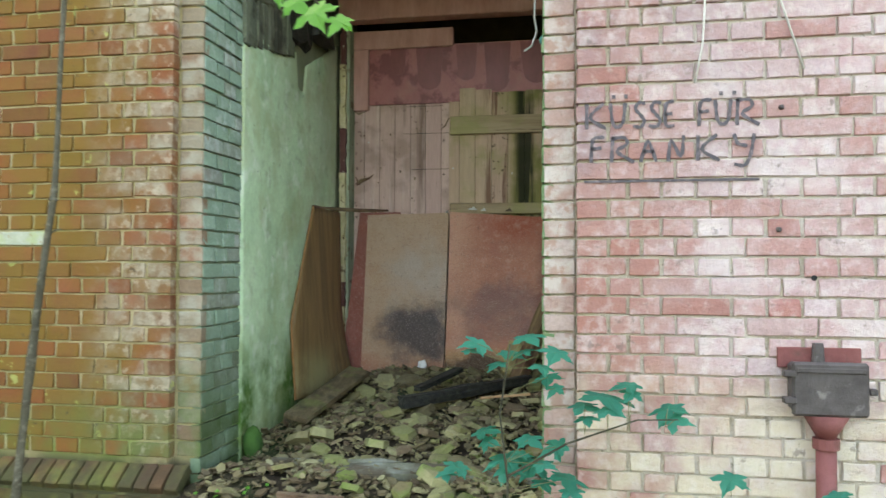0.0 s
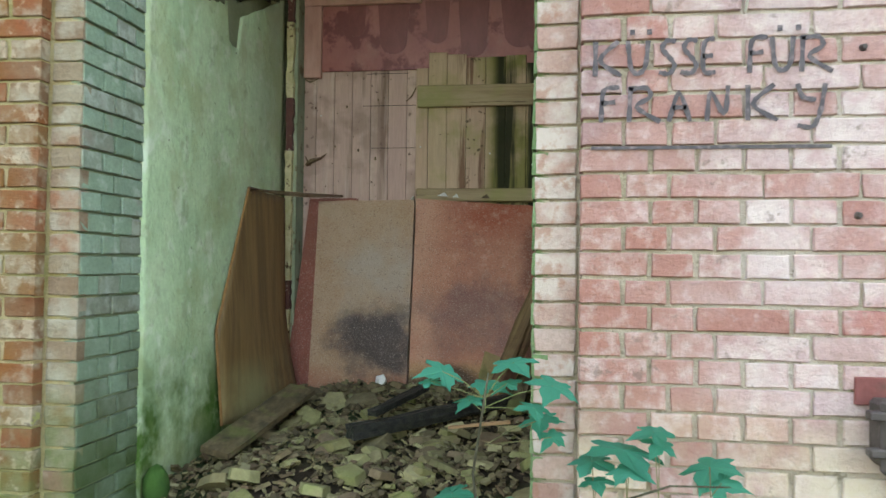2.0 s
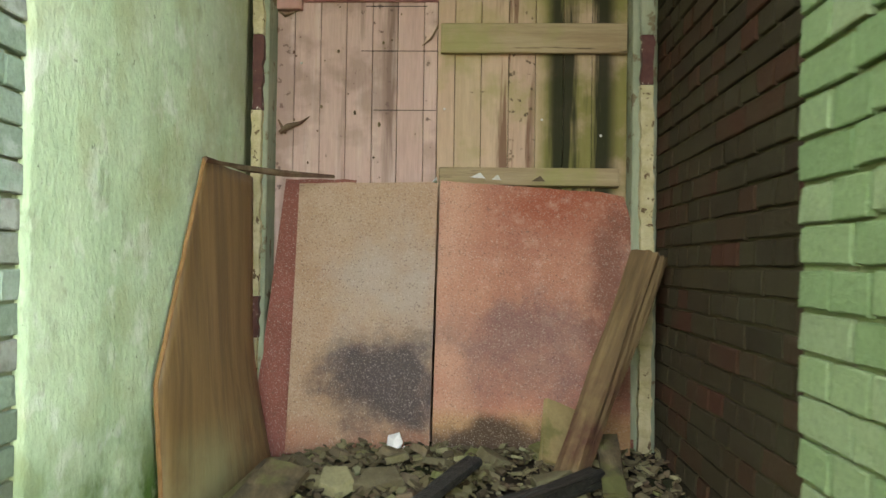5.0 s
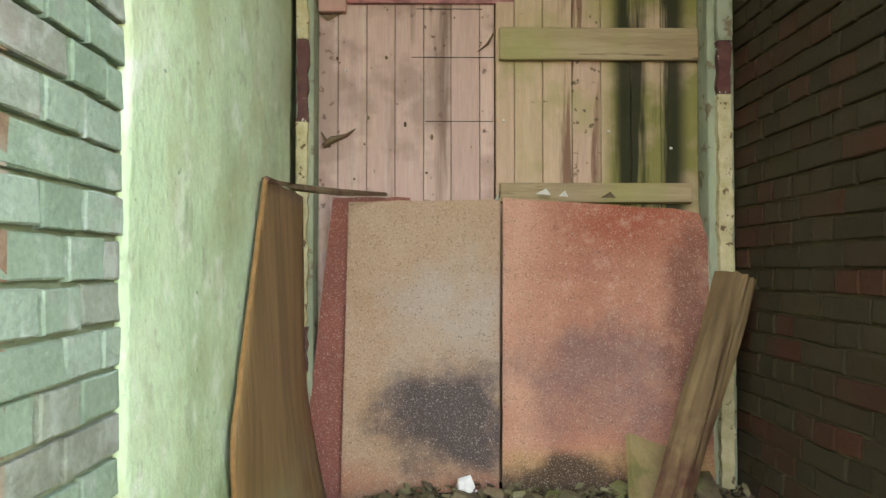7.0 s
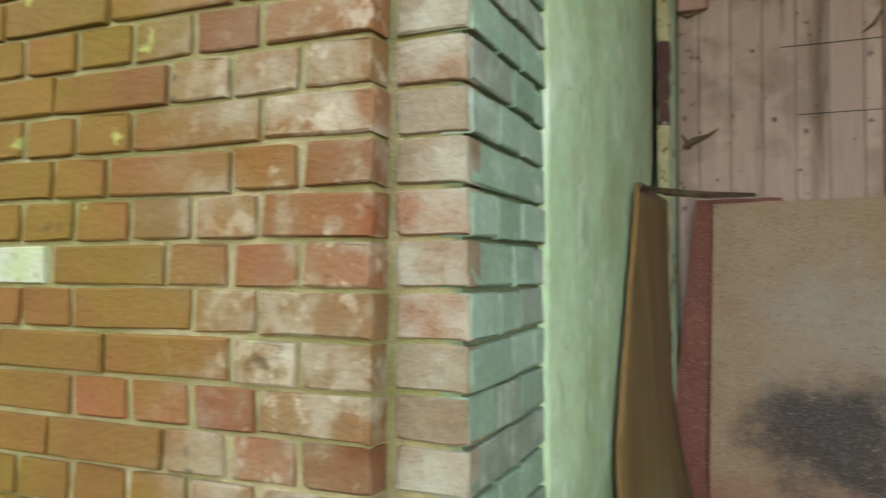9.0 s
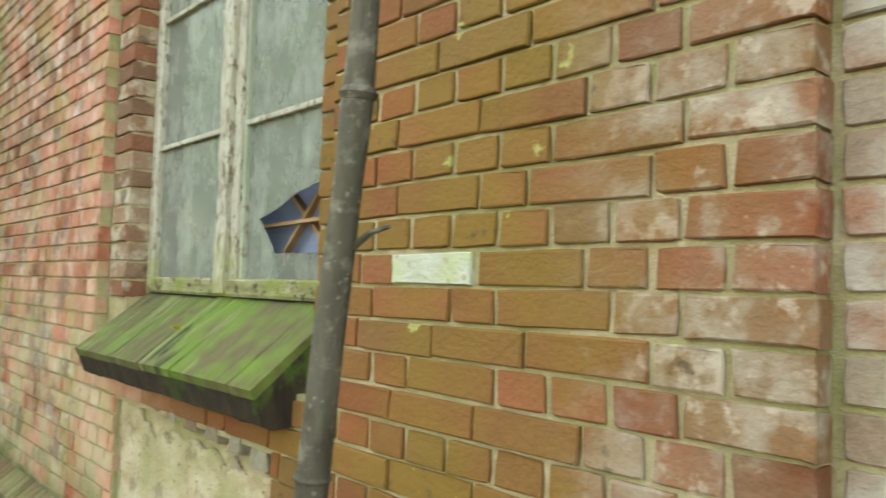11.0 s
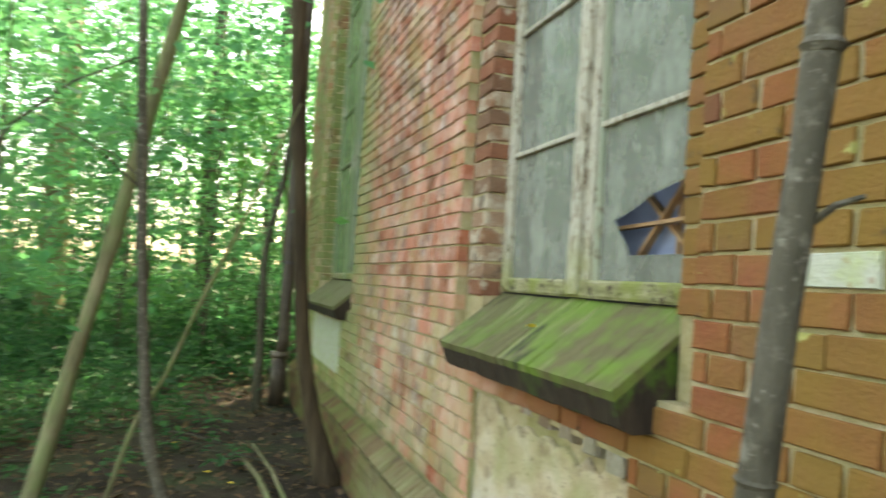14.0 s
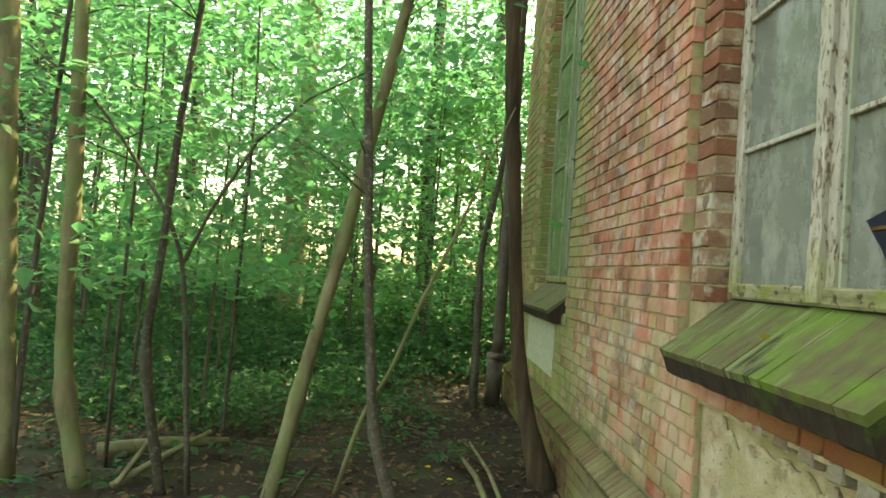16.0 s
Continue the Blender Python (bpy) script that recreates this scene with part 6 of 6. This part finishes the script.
for i in range(70):
    x, y = -3.4 - 4.6 * rs.random(), rs.uniform(-3.9, -0.75)
    if -1.25 < y and x > -5.2:
        continue
    t = thing("seedling", "small green woodland seedling on the leaf-strewn soil", "plant", (x, y, gz(x, y)), "seedlings")
    for nm, me in (("stem", SEED_STEM), ("leaves", SEEDLING[i % 3])):
        ob = new(nm, me)
        ob.parent = t
        ob.matrix_local = Matrix.Rotation(rs.uniform(0, 6.28), 4, "Z") @ Matrix.Scale(rs.uniform(0.6, 1.25) if nm == "leaves" else 1.0, 4)
# fallen leaves and twigs on the forest floor
vs, fs = [], []
for i in range(16000):
    x, y = 3.5 - 16 * rng.random(), rng.uniform(-6.5, -0.12)
    m = pose(x, y, gz(x, y) + rng.uniform(0.004, 0.02), rng.uniform(-30, 30), rng.uniform(-30, 30), rng.uniform(0, 360))
    s = rng.uniform(0.015, 0.04)
    o = len(vs)
    vs += [tuple(m @ Vector((u * s, v * s, w * s))) for u, v, w in ((-1, 0, 0), (-0.2, 0.6, 0.2), (1, 0, 0.1), (-0.2, -0.6, 0.2))]
    fs += [(o, o + 1, o + 2), (o, o + 2, o + 3)]
me = bpy.data.meshes.new("fallen_leaves")
me.from_pydata(vs, [], fs)
me.materials.append(M_DEADLEAF)
tagged(new("fallen_leaves", me), "brown fallen leaves strewn over the forest soil", "leaves", kind="stuff")
for i in range(26):
    x, y = -3.5 - 4 * rng.random(), rng.uniform(-3.4, -0.4)
    p = Vector((x, y, gz(x, y) + 0.012))
    a = rng.uniform(0, 6.28)
    q = p + Vector((math.cos(a), math.sin(a), 0)) * rng.uniform(0.25, 0.9)
    q.z = gz(q.x, q.y) + 0.02
    if q.y > -0.2:
        continue
    solid("twig", tubebm([p, p.lerp(q, 0.5) + Vector((0, 0, 0.02)), q], [0.010, 0.008, 0.004], 6), M_BARKG, "dry grey twig lying on the forest floor", "twig", "twigs")
for p, q, r in (((-4.4, -0.62, 0.03), (-5.6, -0.75, 0.06), 0.022), ((-4.3, -0.52, 0.03), (-5.9, -0.66, 0.10), 0.016), ((-4.4, -2.95, 0.02), (-4.9, -2.5, 0.28), 0.024), ((-4.35, -2.9, 0.05), (-5.0, -2.85, 0.33), 0.018), ((-5.0, -3.3, 0.08), (-5.4, -2.5, 0.10), 0.05)):
    solid("branch", tubebm([p, Vector(p).lerp(Vector(q), 0.5) + Vector((0, 0.02, 0.02)), q], [r, r * 0.9, r * 0.6], 8), M_BARK, "fallen pale branch on the forest floor", "branch", "fallen branches", smooth=True)

# ---- young maple before the pink wall, and leaves of overhanging twigs ----


def maple_leaf(name, material, seed):
    rg = random.Random(seed)
    prof = [(0, -0.34), (0.10, -0.40), (0.24, -0.44), (0.44, -0.42), (0.40, -0.30), (0.33, -0.20), (0.50, -0.13), (0.60, -0.02), (0.78, 0.10), (0.62, 0.16), (0.52, 0.25), (0.38, 0.20), (0.24, 0.17), (0.27, 0.34), (0.20, 0.46), (0.10, 0.58), (0.0, 0.80)]
    pts = prof + [(-x, y) for x, y in prof[-2:0:-1]]
    b = bmesh.new()
    c = b.verts.new((0, 0, 0.0))
    ring = [b.verts.new((x * rg.uniform(0.92, 1.08), y * rg.uniform(0.92, 1.08), -0.25 * (x * x + y * y) * rg.uniform(0.7, 1.3) + 0.04 * abs(x))) for x, y in pts]
    for i in range(len(ring)):
        b.faces.new((c, ring[i], ring[(i + 1) % len(ring)]))
    return mesh_of(b, name, material, False)


MAPLES = [maple_leaf("leaf", M_MAPLE, i) for i in range(4)]
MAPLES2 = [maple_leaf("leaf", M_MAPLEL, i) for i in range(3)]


def leaf_on(parent, meshes, p, s, rx, ry, rz, i):
    ob = new("leaf", meshes[i % len(meshes)])
    ob.parent = parent
    ob.matrix_local = Matrix.Translation(Vector(p) - parent.location) @ pose(0, 0, 0, rx, ry, 0) @ pose(0, 0, 0, 0, 0, rz) @ Matrix.Scale(s, 4)


rng = random.Random(44)
maple = thing("young_maple", "young maple with teal-green lobed leaves before the brick wall", "plant", (1.62, -0.42, 0.28))
child("stem", tubebm([(1.62, -0.42, 0.25), (1.63, -0.42, 0.6), (1.60, -0.42, 0.85), (1.64, -0.44, 1.12)], [0.006, 0.005, 0.004, 0.003], 6), M_BARKG, maple)
child("side_stem", tubebm([(1.63, -0.42, 0.62), (1.85, -0.46, 0.76), (2.1, -0.48, 0.86), (2.24, -0.5, 0.87)], [0.005, 0.004, 0.003, 0.002], 6), M_BARKG, maple)

for i, (x, z, s) in enumerate(((1.507, 1.111, 0.062), (1.702, 1.137, 0.062), (1.627, 1.071, 0.058), (1.809, 1.086, 0.062), (1.777, 0.985, 0.052), (1.997, 0.922, 0.095), (2.075, 0.965, 0.06), (2.221, 0.878, 0.072), (1.914, 0.888, 0.065),
                               (1.53, 0.765, 0.06), (1.703, 0.741, 0.06), (1.617, 0.662, 0.085), (1.714, 0.635, 0.07), (1.432, 0.642, 0.06), (1.851, 0.61, 0.07), (1.809, 0.735, 0.06), (2.447, 0.622, 0.06), (2.799, 0.60, 0.06))):
    y = -0.36 + rng.uniform(-0.05, 0.05)
    leaf_on(maple, MAPLES, (x, y, z), s * 1.7, rng.uniform(8, 30), rng.uniform(-22, 22), rng.uniform(100, 260), i)
    o = Vector((1.63, -0.42, min(1.05, max(0.5, z - 0.06)))) if x < 1.87 else (Vector((min(x, 2.2), -0.46, 0.79 + 0.12 * (x - 1.87))) if z > 0.8 else Vector((x, -0.40, 0.3)))
    if i not in (16, 17):
        q = (x + rng.uniform(-0.05, 0.05), y - rng.uniform(0.02, 0.07), z - rng.uniform(0.02, 0.06))
        leaf_on(maple, MAPLES, q, s * rng.uniform(1.0, 1.35), rng.uniform(8, 32), rng.uniform(-22, 22), rng.uniform(110, 250), i + 1)
        child("leaf_stalk", tubebm([o, q], 0.0012, 5), M_BARK, maple)
    child("leaf_stalk", tubebm([o, (Vector((x, y, z)) + o) / 2 + Vector((0, 0, 0.01)), (x, y, z)], 0.0014, 5), M_BARK, maple)
twig = thing("overhanging_twig", "overhanging twig with bright green maple leaves", "twig", (1.40, -1.85, 2.1))
child("stem", tubebm([(-0.03, -0.66, 3.38), (0.45, -1.2, 2.95), (1.10, -1.8, 2.30), (1.30, -1.86, 2.02), (1.38, -1.85, 1.93)], [0.008, 0.006, 0.004, 0.003, 0.002], 6), M_BARKG, twig)
for i, (x, y, z, s, a) in enumerate(((1.375, -1.86, 1.91, 0.07, 200), (1.43, -1.87, 1.885, 0.05, 150), (1.33, -1.85, 1.935, 0.055, 240), (1.29, -1.84, 1.965, 0.05, 210))):
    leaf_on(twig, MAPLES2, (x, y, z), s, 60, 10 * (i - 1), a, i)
herb = thing("ivy", "small green seedlings at the foot of the pier", "plant", (0.42, -0.28, 0.3))
for i in range(26):
    x, y = 0.30 + rng.uniform(-0.08, 0.26), -0.22 + rng.uniform(-0.12, 0.12)
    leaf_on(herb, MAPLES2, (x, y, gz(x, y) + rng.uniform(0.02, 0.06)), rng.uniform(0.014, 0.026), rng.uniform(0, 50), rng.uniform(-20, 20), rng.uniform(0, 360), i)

# ---- bricks, last ----
lay(wall_left, M_BRICK_L, FACE, -8.9, 0.0, 0.50, ZTOP - 0.02, ZL, 1, near=lambda u, z: u > -2.0 and 0.9 < z < 2.45, corner="end",
    holes=[(-3.0, -1.2, ZS - 0.02, ZW), (-7.8, -5.62, ZS - 0.02, ZW), (-2.70, -1.45, 0.40, 1.0), (-7.6, -6.0, 0.66, 1.09), (-0.939, -0.672, 1.53, 1.56)])
wb = new("brick", brick_mesh("brick", 0.2565, M_PAINTED, 5))
wb.parent, wb.matrix_local = wall_left, pose(-0.8055, -0.003, 1.5425)
wb["label"] = "brick daubed with pale paint"
lay(wall_left, M_BRICK_JL, Matrix.Translation((0, 0.045, 0)), 0.012, 0.131, 0.45, ZTOP - 0.02, ZL, 2, near=lambda u, z: z < 2.6, only=0.118, limit=60)
for a, b2 in WIN:
    lay(wall_left, M_BRICK_REV, Matrix.Translation((0, 0.05, 0)), a + 0.014, a + 0.203, ZS + 0.2, ZW, ZL, 3, only=0.188, rough=2.2)
    lay(wall_left, M_BRICK_L, Matrix.Translation((0, 0.05, 0)), b2 - 0.131, b2 - 0.012, ZS + 0.2, ZW, ZL, 4, only=0.118)
    lay(wall_left, M_BRICK_REV, Matrix.Translation((a + 0.205, 0, 0)) @ TO_PX, 0.055, 0.143, ZS + 0.2, ZW, ZL, 6, only=0.085, rough=2.5)
lay(wall_left, M_BRICK_G, Matrix.Translation((0.132, 0, 0)) @ TO_PX, 0.05, 0.460, 0.35, 3.4, ZL, 7, near=lambda u, z: z < 2.7, limit=120, odd=1)
lay(wall_right, M_BRICK_R, Matrix.Translation((0, YR, 0)), 1.885, 6.0, 0.3, ZTOP - 0.02, ZR, 8, near=lambda u, z: u < 3.3 and 0.75 < z < 2.45, pitch=PITCH_R, odd=1)
lay(wall_right, M_BRICK_JAMB, Matrix.Translation((0, -0.06, 0)), 1.748, 1.880, 0.3, ZTOP - 0.02, ZR, 9, near=lambda u, z: z < 2.6, only=0.13, limit=60, pitch=PITCH_R)
lay(wall_right, M_BRICK_G2, Matrix.Translation((1.742, 0, 0)) @ TO_NX, -0.298, 0.055, 0.3, 3.4, ZR, 10, near=lambda u, z: z < 2.6, limit=120, pitch=PITCH_R)
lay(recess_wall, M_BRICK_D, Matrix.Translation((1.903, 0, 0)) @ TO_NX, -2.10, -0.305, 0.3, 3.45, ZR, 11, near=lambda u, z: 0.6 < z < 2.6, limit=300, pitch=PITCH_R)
# plinth: upright courses and the sloping brick-on-edge coping
lay(plinth, M_BRICK_COP, Matrix.Translation((0, -0.085, 0)), -8.98, 0.10, -0.1, 0.36, ZL, 12)
cop = brick_variants(M_BRICK_COP, 0.068)
rng = random.Random(13)
for i in range(118):
    x = 0.06 - i * 0.0765
    b = new("brick", cop[i % 4])
    b.parent = plinth
    b.matrix_local = pose(x, -0.045, 0.435, -52, 0, rng.uniform(-1, 1)) @ Matrix.Diagonal((1, 1, 2.1, 1))
